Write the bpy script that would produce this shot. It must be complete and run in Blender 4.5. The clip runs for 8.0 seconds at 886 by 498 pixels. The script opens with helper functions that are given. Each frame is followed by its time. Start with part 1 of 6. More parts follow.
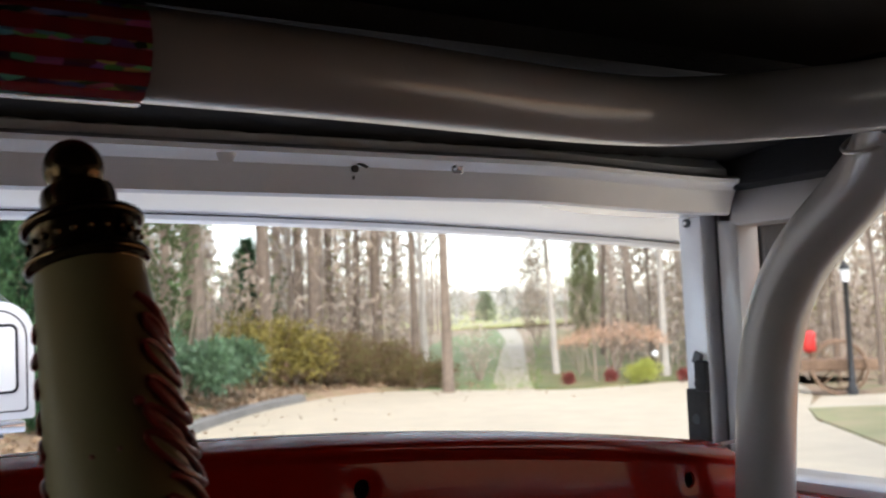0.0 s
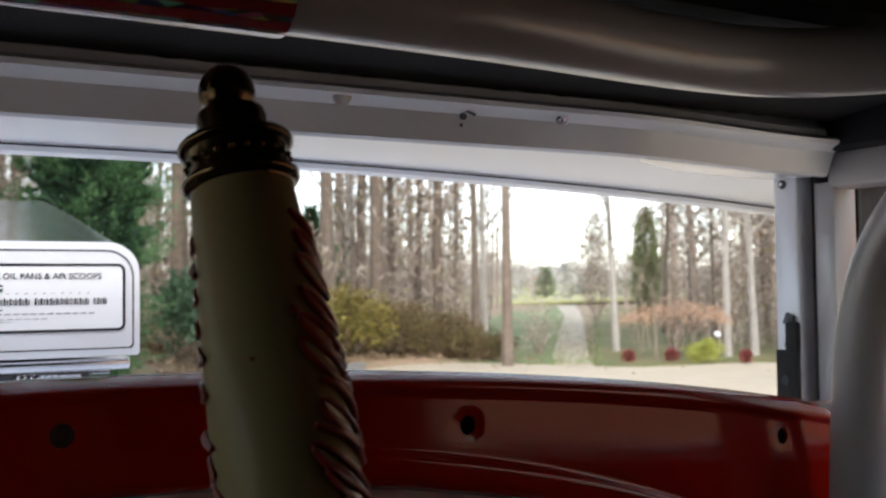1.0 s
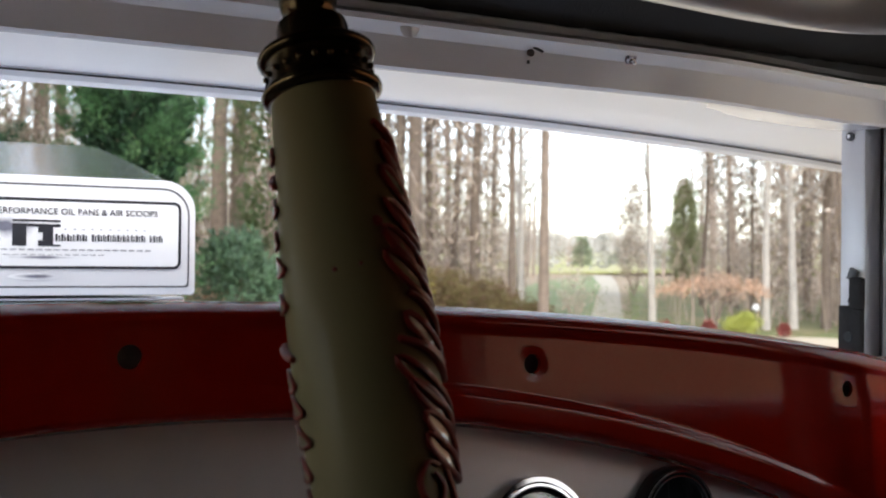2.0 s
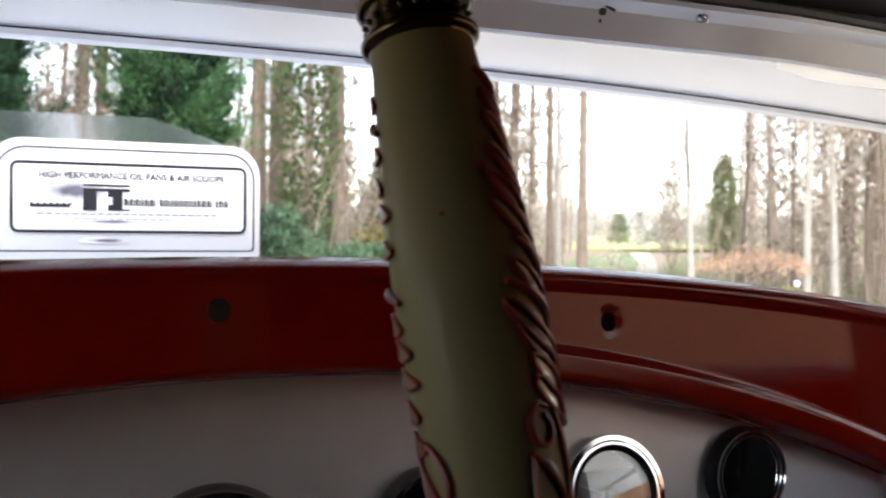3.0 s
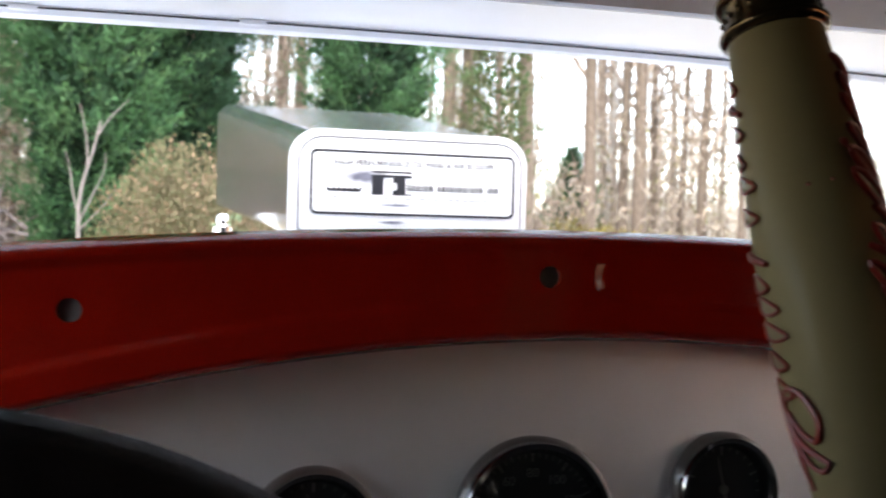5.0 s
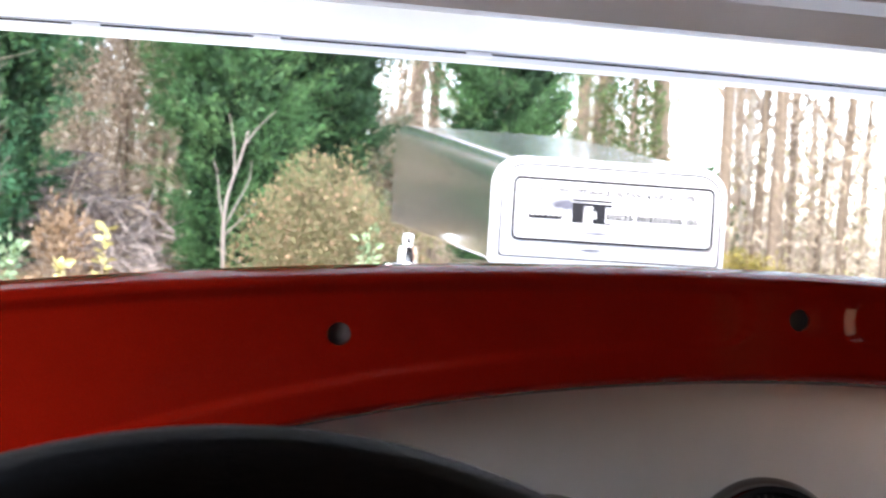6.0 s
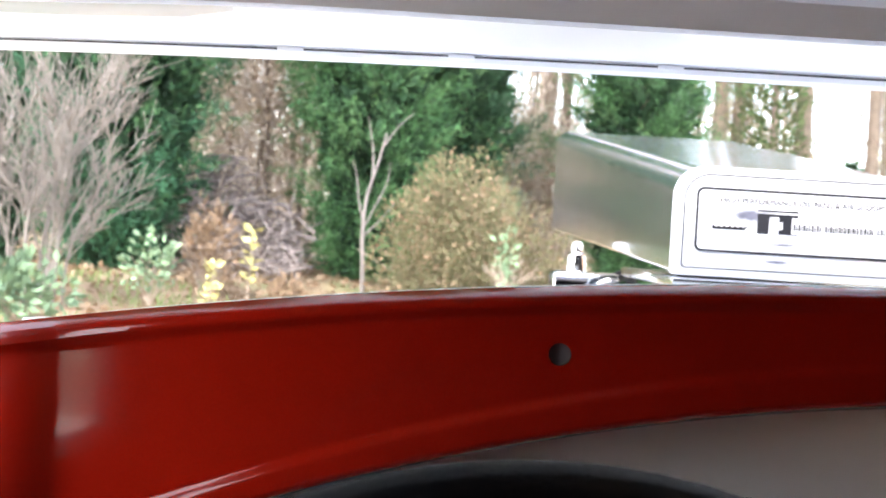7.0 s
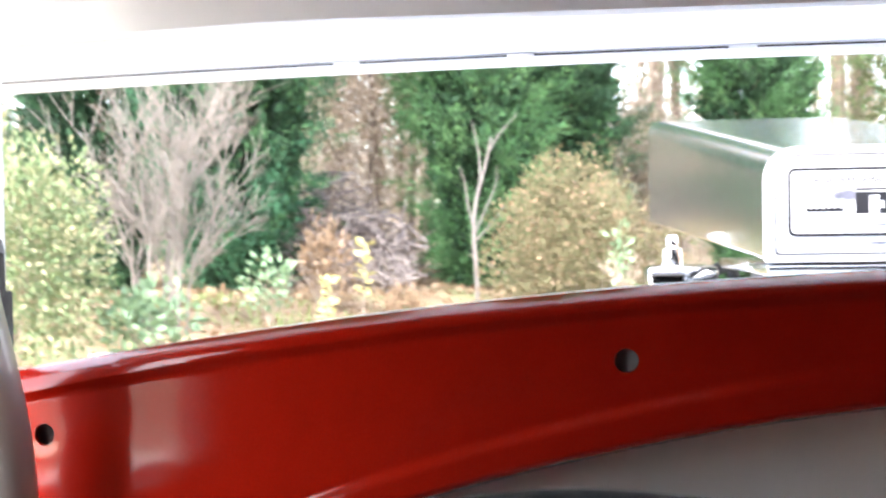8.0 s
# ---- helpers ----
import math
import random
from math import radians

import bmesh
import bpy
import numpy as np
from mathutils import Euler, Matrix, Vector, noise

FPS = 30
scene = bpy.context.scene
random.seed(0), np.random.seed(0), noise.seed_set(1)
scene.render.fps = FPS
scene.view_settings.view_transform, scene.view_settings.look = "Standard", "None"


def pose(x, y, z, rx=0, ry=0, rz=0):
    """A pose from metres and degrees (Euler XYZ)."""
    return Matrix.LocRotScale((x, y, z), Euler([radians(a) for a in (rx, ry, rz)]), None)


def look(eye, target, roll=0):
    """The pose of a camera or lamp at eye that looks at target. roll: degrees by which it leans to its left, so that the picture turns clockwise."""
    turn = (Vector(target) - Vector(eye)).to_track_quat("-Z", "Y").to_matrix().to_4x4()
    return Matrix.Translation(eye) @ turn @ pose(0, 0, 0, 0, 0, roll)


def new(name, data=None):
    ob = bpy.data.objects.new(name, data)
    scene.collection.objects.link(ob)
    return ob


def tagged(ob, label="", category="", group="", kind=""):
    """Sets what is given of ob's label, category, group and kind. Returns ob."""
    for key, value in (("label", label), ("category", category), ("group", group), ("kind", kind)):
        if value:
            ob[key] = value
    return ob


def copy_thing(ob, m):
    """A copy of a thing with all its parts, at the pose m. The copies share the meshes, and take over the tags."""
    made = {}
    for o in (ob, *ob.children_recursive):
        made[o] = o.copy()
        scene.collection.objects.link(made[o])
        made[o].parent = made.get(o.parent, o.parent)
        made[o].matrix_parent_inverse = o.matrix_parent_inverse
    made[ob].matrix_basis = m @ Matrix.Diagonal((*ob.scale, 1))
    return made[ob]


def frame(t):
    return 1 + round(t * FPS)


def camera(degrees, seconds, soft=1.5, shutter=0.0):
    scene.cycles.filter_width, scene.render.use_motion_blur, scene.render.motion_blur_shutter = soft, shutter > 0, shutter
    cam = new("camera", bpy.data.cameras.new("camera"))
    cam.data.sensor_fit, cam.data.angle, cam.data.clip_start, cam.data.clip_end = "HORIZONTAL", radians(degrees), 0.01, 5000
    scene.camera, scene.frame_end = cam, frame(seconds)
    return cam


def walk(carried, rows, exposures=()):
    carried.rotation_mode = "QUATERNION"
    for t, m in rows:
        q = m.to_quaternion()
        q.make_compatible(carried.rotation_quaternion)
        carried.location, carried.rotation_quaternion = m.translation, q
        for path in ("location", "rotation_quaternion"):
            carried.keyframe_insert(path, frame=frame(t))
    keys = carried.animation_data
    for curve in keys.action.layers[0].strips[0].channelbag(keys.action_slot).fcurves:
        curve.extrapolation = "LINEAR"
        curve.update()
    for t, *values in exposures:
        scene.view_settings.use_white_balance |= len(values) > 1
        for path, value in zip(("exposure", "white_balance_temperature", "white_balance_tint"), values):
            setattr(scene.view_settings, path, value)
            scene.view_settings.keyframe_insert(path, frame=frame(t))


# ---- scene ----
# The car's plan is drawn 1 : 0.83; CAR brings it to true metres round the point (0, 0, 1.05).
SCALE = 0.83
CAR = Matrix.Translation((0, 0, 1.05)) @ Matrix.Scale(SCALE, 4) @ Matrix.Translation((0, 0, -1.05))
cam = camera(46.0, 8.0, soft=1.8, shutter=0.35)
cam.data.dof.use_dof, cam.data.dof.focus_distance, cam.data.dof.aperture_fstop = True, 0.56, 20.0

PATH = [
    (0, (-0.049, 0.085, 1.09), (1.024, 1.768, 1.217), -2.5),
    (0.5, (-0.068, 0.086, 1.083), (0.945, 1.807, 1.197), -1.5),
    (1, (-0.079, 0.089, 1.073), (0.894, 1.834, 1.153), -0.7),
    (1.2, (-0.083, 0.095, 1.067), (0.861, 1.857, 1.129), -0.3),
    (2.5, (-0.093, 0.109, 1.051), (0.809, 1.894, 1.046), 0.7),
    (3, (-0.109, 0.114, 1.045), (0.742, 1.924, 1.018), 0.5),
    (3.5, (-0.129, 0.111, 1.051), (0.655, 1.951, 1.054), 0.8),
    (4, (-0.121, 0.096, 1.027), (0.672, 1.932, 0.982), 1.1),
    (4.5, (-0.154, 0.092, 1.03), (0.527, 1.972, 1.0), 2.0),
    (4.7, (-0.169, 0.089, 1.031), (0.447, 1.992, 1.004), 1.8),
    (5.8, (-0.245, 0.096, 1.035), (0.091, 2.067, 0.994), 2.6),
    (6, (-0.256, 0.092, 1.039), (0.039, 2.07, 1.024), 3.5),
    (6.5, (-0.282, 0.093, 1.044), (-0.116, 2.086, 1.026), 3.2),
    (7, (-0.301, 0.087, 1.048), (-0.252, 2.086, 1.015), 3.3),
    (7.5, (-0.299, 0.093, 1.038), (-0.275, 2.091, 0.971), 2.9),
    (8, (-0.27, 0.108, 1.052), (-0.446, 2.1, 1.02), -0.9),
]
walk(cam, [(t, look(eye, target, roll)) for t, eye, target, roll in PATH],
     exposures=[(0.0, 1.92), (0.5, 1.70), (1.2, 1.64), (2.5, 2.18), (3.5, 2.38), (4.5, 2.46), (6.0, 3.12), (7.0, 3.04), (7.5, 3.02), (8.0, 3.5)])

# ---- light ----
world = bpy.data.worlds.new("world")
scene.world = world
world.use_nodes = True
wn, wl = world.node_tree.nodes, world.node_tree.links
sky = wn.new("ShaderNodeTexSky")
sky.sky_type, sky.sun_disc = "NISHITA", False
sky.sun_elevation, sky.sun_rotation = radians(45), radians(-152)
sky.air_density, sky.dust_density = 1.0, 1.2
pale = wn.new("ShaderNodeHueSaturation")
pale.inputs["Saturation"].default_value = 0.6
wl.new(sky.outputs[0], pale.inputs["Color"])
wl.new(pale.outputs[0], wn["Background"].inputs["Color"])
wn["Background"].inputs["Strength"].default_value = 0.15
sun = new("sun", bpy.data.lights.new("sun", "SUN"))
sun.data.energy, sun.data.angle, sun.data.color = 0.65, radians(22), (1.0, 0.965, 0.92)
sun.matrix_world = look((0, 0, 0), (-math.sin(radians(-152)) * 0.707, -math.cos(radians(-152)) * 0.707, -0.707))

# ---- materials ----


def material(name, base, rough=0.5, metal=0.0, coat=0.0, vary=0.15, scale=20.0, bump=0.0, bump_scale=200.0, islands=0.0, trans=0.0, sheen=0.0):
    """A surface whose colour wanders by a fine and a coarse noise, with grain relief."""
    m = bpy.data.materials.new(name)
    m.use_nodes = True
    n, l = m.node_tree.nodes, m.node_tree.links
    b = n["Principled BSDF"]
    b.inputs["Roughness"].default_value, b.inputs["Metallic"].default_value = rough, metal
    b.inputs["Coat Weight"].default_value, b.inputs["Coat Roughness"].default_value = coat, 0.04
    b.inputs["Transmission Weight"].default_value = trans
    b.inputs["Sheen Weight"].default_value = sheen
    co = n.new("ShaderNodeTexCoord")
    tex, big = n.new("ShaderNodeTexNoise"), n.new("ShaderNodeTexNoise")
    tex.inputs["Scale"].default_value, tex.inputs["Detail"].default_value = scale, 6
    big.inputs["Scale"].default_value, big.inputs["Detail"].default_value = scale / 7, 3
    add = n.new("ShaderNodeMath")
    add.operation = "ADD"
    for t in (tex, big):
        l.new(co.outputs["Object"], t.inputs["Vector"])
    l.new(tex.outputs["Fac"], add.inputs[0])
    l.new(big.outputs["Fac"], add.inputs[1])
    src = add
    if islands:
        geo, mul = n.new("ShaderNodeNewGeometry"), n.new("ShaderNodeMath")
        mul.operation, mul.inputs[1].default_value, mul.inputs[2].default_value = "MULTIPLY_ADD", islands, -islands / 2
        l.new(geo.outputs["Random Per Island"], mul.inputs[0])
        src = n.new("ShaderNodeMath")
        src.operation = "ADD"
        l.new(add.outputs[0], src.inputs[0])
        l.new(mul.outputs[0], src.inputs[1])
    ramp = n.new("ShaderNodeMapRange")
    ramp.inputs["From Min"].default_value, ramp.inputs["From Max"].default_value = 0.55, 1.45
    ramp.inputs["To Min"].default_value, ramp.inputs["To Max"].default_value = 1 - vary, 1 + vary
    l.new(src.outputs[0], ramp.inputs["Value"])
    mix = n.new("ShaderNodeVectorMath")
    mix.operation = "SCALE"
    mix.inputs[0].default_value = base
    l.new(ramp.outputs[0], mix.inputs["Scale"])
    l.new(mix.outputs[0], b.inputs["Base Color"])
    if bump:
        fine, bp = n.new("ShaderNodeTexNoise"), n.new("ShaderNodeBump")
        fine.inputs["Scale"].default_value, fine.inputs["Detail"].default_value = bump_scale, 4
        bp.inputs["Strength"].default_value, bp.inputs["Distance"].default_value = bump, 0.002
        l.new(co.outputs["Object"], fine.inputs["Vector"])
        l.new(fine.outputs["Fac"], bp.inputs["Height"])
        l.new(bp.outputs[0], b.inputs["Normal"])
    return m


def two_tone(name, a, b, scale, rough=0.9, mid=0.5, soft=0.12, bump=0.6, islands=False):
    """Two colours broken up by noise, or dealt out leaf by leaf."""
    m = material(name, a, rough, vary=0.3, scale=scale * 3, bump=bump, bump_scale=scale * 6)
    n, l = m.node_tree.nodes, m.node_tree.links
    old = n["Principled BSDF"].inputs["Base Color"].links[0].from_socket
    mix, rng = n.new("ShaderNodeMix"), n.new("ShaderNodeMapRange")
    mix.data_type = "RGBA"
    rng.inputs["From Min"].default_value, rng.inputs["From Max"].default_value = mid - soft, mid + soft
    if islands:
        src = n.new("ShaderNodeNewGeometry").outputs["Random Per Island"]
    else:
        t = n.new("ShaderNodeTexNoise")
        t.inputs["Scale"].default_value, t.inputs["Detail"].default_value = scale, 8
        l.new(n["Texture Coordinate"].outputs["Object"], t.inputs["Vector"])
        src = t.outputs["Fac"]
    l.new(src, rng.inputs["Value"])
    l.new(rng.outputs[0], mix.inputs["Factor"])
    l.new(old, mix.inputs[6])
    mix.inputs[7].default_value = (*b, 1)
    l.new(mix.outputs[2], n["Principled BSDF"].inputs["Base Color"])
    return m


RED = material("red_paint", (0.265, 0.0075, 0.0026), 0.45, coat=0.65, vary=0.10, scale=40, bump=0.36, bump_scale=12)
RED.node_tree.nodes["Principled BSDF"].inputs["Specular IOR Level"].default_value = 0.0
RED.node_tree.nodes["Principled BSDF"].inputs["Coat IOR"].default_value = 1.5
RED.node_tree.nodes["Principled BSDF"].inputs["Coat Roughness"].default_value = 0.10
RED.node_tree.links.new(RED.node_tree.nodes["Bump"].outputs[0], RED.node_tree.nodes["Principled BSDF"].inputs["Coat Normal"])
WHITE = material("white_paint", (0.87, 0.87, 0.90), 0.30, coat=1.0, vary=0.12, scale=14, bump=0.05, bump_scale=500)
# white of the cage and door frames, greyed to stand for less light
CAGE = material("shade_greyed_white_paint", (0.44, 0.41, 0.40), 0.30, coat=0.8, vary=0.08, scale=14, bump=0.05, bump_scale=500)
VISOR = material("white_visor_paint", (0.92, 0.93, 0.96), 0.40, coat=0.7, vary=0.04, scale=12, bump=0.04, bump_scale=300)
for paint, polish in ((WHITE, 0.16), (VISOR, 0.34), (CAGE, 0.18)):
    paint.node_tree.nodes["Principled BSDF"].inputs["Coat Roughness"].default_value = polish
CLOTH = material("black_headliner", (0.007, 0.0065, 0.008), 0.95, vary=0.4, scale=90, bump=0.5, bump_scale=700)
POST = material("bare_grey_steel", (0.17, 0.165, 0.165), 0.5, vary=0.25, scale=40, bump=0.2)
TRIM = material("grey_vinyl_trim", (0.11, 0.104, 0.104), 0.6, vary=0.2, scale=60, bump=0.2, bump_scale=500)
STEEL_DARK = material("dark_primer", (0.10, 0.10, 0.105), 0.55, vary=0.35, scale=40, bump=0.2)
RUST = material("rusty_steel", (0.016, 0.013, 0.012), 0.7, metal=0.3, vary=0.7, scale=60, bump=0.5)
RUBBER = material("black_rubber", (0.02, 0.02, 0.022), 0.6, vary=0.3, scale=120, bump=0.3, bump_scale=900)
LEATHER = material("black_leather", (0.008, 0.008, 0.011), 0.5, vary=0.3, scale=150, bump=0.6, bump_scale=1500)
INSERT = material("satin_aluminium", (0.84, 0.805, 0.81), 0.45, metal=0.62, vary=0.06, scale=30, bump=0.03, bump_scale=1500)
CHROME = material("chrome", (0.82, 0.82, 0.84), 0.07, metal=1.0, vary=0.03)
GLOSSBLACK = material("glossy_black", (0.012, 0.011, 0.014), 0.2, vary=0.1)
# chrome with the dark cabin it mirrors put into its colour
BEZEL = material("cabin_dimmed_chrome", (0.26, 0.255, 0.25), 0.12, metal=1.0, vary=0.03)
POLISHED = material("polished_aluminium", (0.91, 0.91, 0.92), 0.17, metal=1.0, vary=0.05, scale=30, bump=0.11, bump_scale=22)
# polished face plate: the bright sky it mirrors is put in as white
PLATE = material("sky_whitened_plate", (0.86, 0.86, 0.87), 0.25, metal=0.15, vary=0.03, scale=30)
STICKER = material("white_sticker", (0.88, 0.88, 0.88), 0.35, vary=0.02)
FAINT = material("faded_grey_ink", (0.36, 0.36, 0.38), 0.4, vary=0.4, scale=160)
INK = material("black_ink", (0.02, 0.02, 0.025), 0.5, vary=0.1)
BRASS = material("antique_brass", (0.10, 0.07, 0.035), 0.20, metal=0.9, vary=0.6, scale=120, bump=0.1)
CREAM = material("cream_glaze", (0.225, 0.183, 0.088), 0.46, coat=0.06, vary=0.06, scale=40, bump=0.03, bump_scale=300)
CREAM.node_tree.nodes["Principled BSDF"].inputs["Specular IOR Level"].default_value = 0.1
ISLAND = material("polished_cream_relief", (0.235, 0.190, 0.105), 0.3, coat=1.0, vary=0.06, scale=40, bump=0.05, bump_scale=300)
SCRIPT = material("dark_red_glaze", (0.21, 0.020, 0.011), 0.35, coat=0.10, vary=0.3, scale=200)
HOLE_GREY = material("hole_backing_grey", (0.24, 0.235, 0.235), 0.5, metal=0.4, vary=0.2, scale=80)
DIAL = material("black_dial", (0.012, 0.012, 0.013), 0.5, vary=0.1)
MARK = material("dial_marking", (0.17, 0.165, 0.15), 0.6, vary=0.05)
GLASS = material("clear_glass", (1, 1, 1), 0.0, trans=1.0, vary=0.0)
BARK = material("grey_brown_bark", (0.20, 0.153, 0.118), 0.9, vary=0.4, scale=14, bump=0.9, bump_scale=60)
BARK_PALE = material("pale_bark", (0.46, 0.42, 0.37), 0.85, vary=0.25, scale=14, bump=0.5, bump_scale=60)
TWIG = material("grey_tan_twigs", (0.33, 0.26, 0.205), 0.9, vary=0.35, scale=9, islands=0.6)
TWIG_PALE = material("pale_shrub_twigs", (0.215, 0.185, 0.160), 0.85, vary=0.3, scale=20, islands=0.5)
BRUSH = material("weathered_brushwood", (0.25, 0.205, 0.19), 0.9, vary=0.75, scale=20, islands=0.9)
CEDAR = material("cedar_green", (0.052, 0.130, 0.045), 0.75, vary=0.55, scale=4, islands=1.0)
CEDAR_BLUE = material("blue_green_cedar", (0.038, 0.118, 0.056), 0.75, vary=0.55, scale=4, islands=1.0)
# dark green for whole cedars, and for the shade painted inside the others
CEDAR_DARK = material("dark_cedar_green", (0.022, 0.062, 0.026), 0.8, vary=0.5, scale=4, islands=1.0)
TANLEAF = two_tone("tan_and_olive_leaves", (0.165, 0.132, 0.072), (0.125, 0.122, 0.055), 6, islands=True, bump=0.0)
LIMELEAF = two_tone("yellow_green_leaves", (0.17, 0.225, 0.105), (0.35, 0.325, 0.19), 6, islands=True, mid=0.65, bump=0.0)
RHODO = material("blue_green_leaves", (0.085, 0.15, 0.078), 0.5, vary=0.5, scale=8, islands=1.0)
LEATHER.node_tree.nodes["Principled BSDF"].inputs["Specular IOR Level"].default_value = 0.22
GOLDLEAF = material("golden_olive_leaves", (0.215, 0.175, 0.038), 0.7, vary=0.45, scale=8, islands=1.0)
OLIVE = two_tone("olive_brown_leaves", (0.14, 0.12, 0.04), (0.13, 0.075, 0.04), 6, islands=True, bump=0.0)
BUTTER = material("butter_yellow_leaves", (0.55, 0.50, 0.20), 0.6, vary=0.2, scale=30, islands=0.6)
RUSSET = material("russet_leaves", (0.26, 0.172, 0.105), 0.8, vary=0.4, scale=20, islands=0.9)
PEACH = material("peach_maple_leaves", (0.52, 0.33, 0.22), 0.7, vary=0.25, scale=10, islands=0.7)
CRIMSON = material("crimson_shrub_leaves", (0.22, 0.05, 0.04), 0.7, vary=0.3, scale=20, islands=0.7)
FALLEN = two_tone("fallen_leaf_browns", (0.33, 0.235, 0.15), (0.22, 0.14, 0.08), 6, islands=True, bump=0.0)
PALEGREEN = material("pale_blue_green_leaves", (0.20, 0.29, 0.16), 0.7, vary=0.35, scale=10, islands=0.8)
GRASS = material("pale_green_grass", (0.20, 0.26, 0.09), 0.8, vary=0.3, scale=6, islands=0.8)
LITTER = two_tone("leaf_litter", (0.30, 0.205, 0.13), (0.17, 0.18, 0.075), 2.2, mid=0.58)
DOME = material("bright_lime_leaves", (0.36, 0.38, 0.08), 0.7, vary=0.3, scale=8, islands=0.8)
LAWN = two_tone("lawn", (0.155, 0.20, 0.078), (0.23, 0.20, 0.095), 0.9, mid=0.6)
FIELD = two_tone("sunlit_field", (0.34, 0.36, 0.12), (0.42, 0.38, 0.2), 0.15)
CONCRETE = material("tan_concrete", (0.50, 0.43, 0.315), 0.85, vary=0.14, scale=3.0, bump=0.4, bump_scale=150)
KERB = material("grey_kerb", (0.19, 0.18, 0.165), 0.9, vary=0.25, scale=8, bump=0.5)
GRAVEL = two_tone("pale_gravel", (0.42, 0.36, 0.27), (0.36, 0.315, 0.23), 5)
# the haze of distance is mixed into this pale grey brown
HAZE = two_tone("haze_paled_woodland", (0.44, 0.40, 0.37), (0.36, 0.35, 0.30), 0.12, bump=0.0)
IRON = material("black_iron", (0.015, 0.015, 0.016), 0.5, vary=0.2)
LANTERN = material("white_lantern_glass", (0.85, 0.85, 0.85), 0.3, vary=0.02)
REDTOY = material("bright_red_enamel", (0.55, 0.03, 0.025), 0.4, vary=0.1)
WOODOLD = material("old_wood", (0.22, 0.14, 0.09), 0.85, vary=0.4, scale=30, bump=0.5)


def foil_material():
    """Red stripes between strips of crackled rainbow foil, across the tube."""
    m = bpy.data.materials.new("holographic_flag_foil")
    m.use_nodes = True
    n, l = m.node_tree.nodes, m.node_tree.links
    b = n["Principled BSDF"]
    co, vor, hue = n.new("ShaderNodeTexCoord"), n.new("ShaderNodeTexVoronoi"), n.new("ShaderNodeCombineColor")
    vor.inputs["Scale"].default_value = 330
    long = n.new("ShaderNodeVectorMath")
    long.operation, long.inputs[1].default_value = "MULTIPLY", (0.35, 1.0, 1.0)
    hue.mode = "HSV"
    sep = n.new("ShaderNodeSeparateColor")
    l.new(co.outputs["Object"], long.inputs[0])
    l.new(long.outputs[0], vor.inputs["Vector"])
    l.new(vor.outputs["Color"], sep.inputs[0])
    l.new(sep.outputs[0], hue.inputs[0])
    hue.inputs[1].default_value = 0.7
    dim = n.new("ShaderNodeMath")
    dim.operation, dim.inputs[1].default_value = "POWER", 1.1
    l.new(sep.outputs[1], dim.inputs[0])
    l.new(dim.outputs[0], hue.inputs[2])
    l.new(hue.outputs[0], b.inputs["Base Color"])
    b.inputs["Metallic"].default_value, b.inputs["Roughness"].default_value = 0.25, 0.3
    return m


def reflection_material():
    """A grey reflection put in as colour, thinning out raggedly towards its rim."""
    m = two_tone("painted_grey_reflection", (0.16, 0.16, 0.20), (0.88, 0.88, 0.88), 90, rough=0.4, bump=0.0)
    n, l = m.node_tree.nodes, m.node_tree.links
    rng_node = next(x for x in n if x.type == "MAP_RANGE" and x.outputs[0].links and x.outputs[0].links[0].to_node.type == "MIX")
    grain = rng_node.inputs["Value"].links[0].from_socket
    mid, far, add = n.new("ShaderNodeVectorMath"), n.new("ShaderNodeVectorMath"), n.new("ShaderNodeMath")
    mid.operation, mid.inputs[1].default_value, mid.inputs[2].default_value = "MULTIPLY_ADD", (2, 0, 2), (-1, 0, -1)
    far.operation, add.operation = "LENGTH", "ADD"
    l.new(n["Texture Coordinate"].outputs["Generated"], mid.inputs[0])
    l.new(mid.outputs[0], far.inputs[0])
    l.new(far.outputs["Value"], add.inputs[0])
    l.new(grain, add.inputs[1])
    l.new(add.outputs[0], rng_node.inputs["Value"])
    rng_node.inputs["From Min"].default_value, rng_node.inputs["From Max"].default_value = 0.75, 1.42
    return m


GREY_REFLECTION = reflection_material()
FOIL = foil_material()
FOILRED = material("red_foil", (0.26, 0.012, 0.014), 0.25, coat=0.6, vary=0.12, scale=80)

# olive green paled by hand for the haze before the far cedar
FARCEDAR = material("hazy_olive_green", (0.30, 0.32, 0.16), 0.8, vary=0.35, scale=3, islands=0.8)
CEDAR_OLIVE = two_tone("olive_conifer_green", (0.072, 0.115, 0.042), (0.115, 0.125, 0.058), 6, islands=True, bump=0.0)
SAPLING = material("grey_sapling_bark", (0.22, 0.19, 0.175), 0.85, vary=0.3, scale=30, bump=0.4, bump_scale=90)
CEDAR_TIP = material("paler_cedar_tips", (0.090, 0.185, 0.066), 0.7, vary=0.4, scale=6, islands=0.8)
UNDERWOOD = two_tone("dry_brown_underwood", (0.46, 0.37, 0.28), (0.56, 0.48, 0.40), 6, islands=True, bump=0.0)
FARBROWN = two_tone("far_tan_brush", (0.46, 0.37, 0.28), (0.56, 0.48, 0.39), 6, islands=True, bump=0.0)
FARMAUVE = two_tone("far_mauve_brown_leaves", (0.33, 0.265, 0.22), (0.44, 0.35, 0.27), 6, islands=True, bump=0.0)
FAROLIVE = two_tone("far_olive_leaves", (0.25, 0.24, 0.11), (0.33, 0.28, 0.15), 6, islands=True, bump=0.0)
# green of the field trees, lightened to put haze in the colour
FARGREEN = material("haze_paled_green", (0.25, 0.28, 0.18), 0.8, vary=0.4, scale=2, islands=0.8)
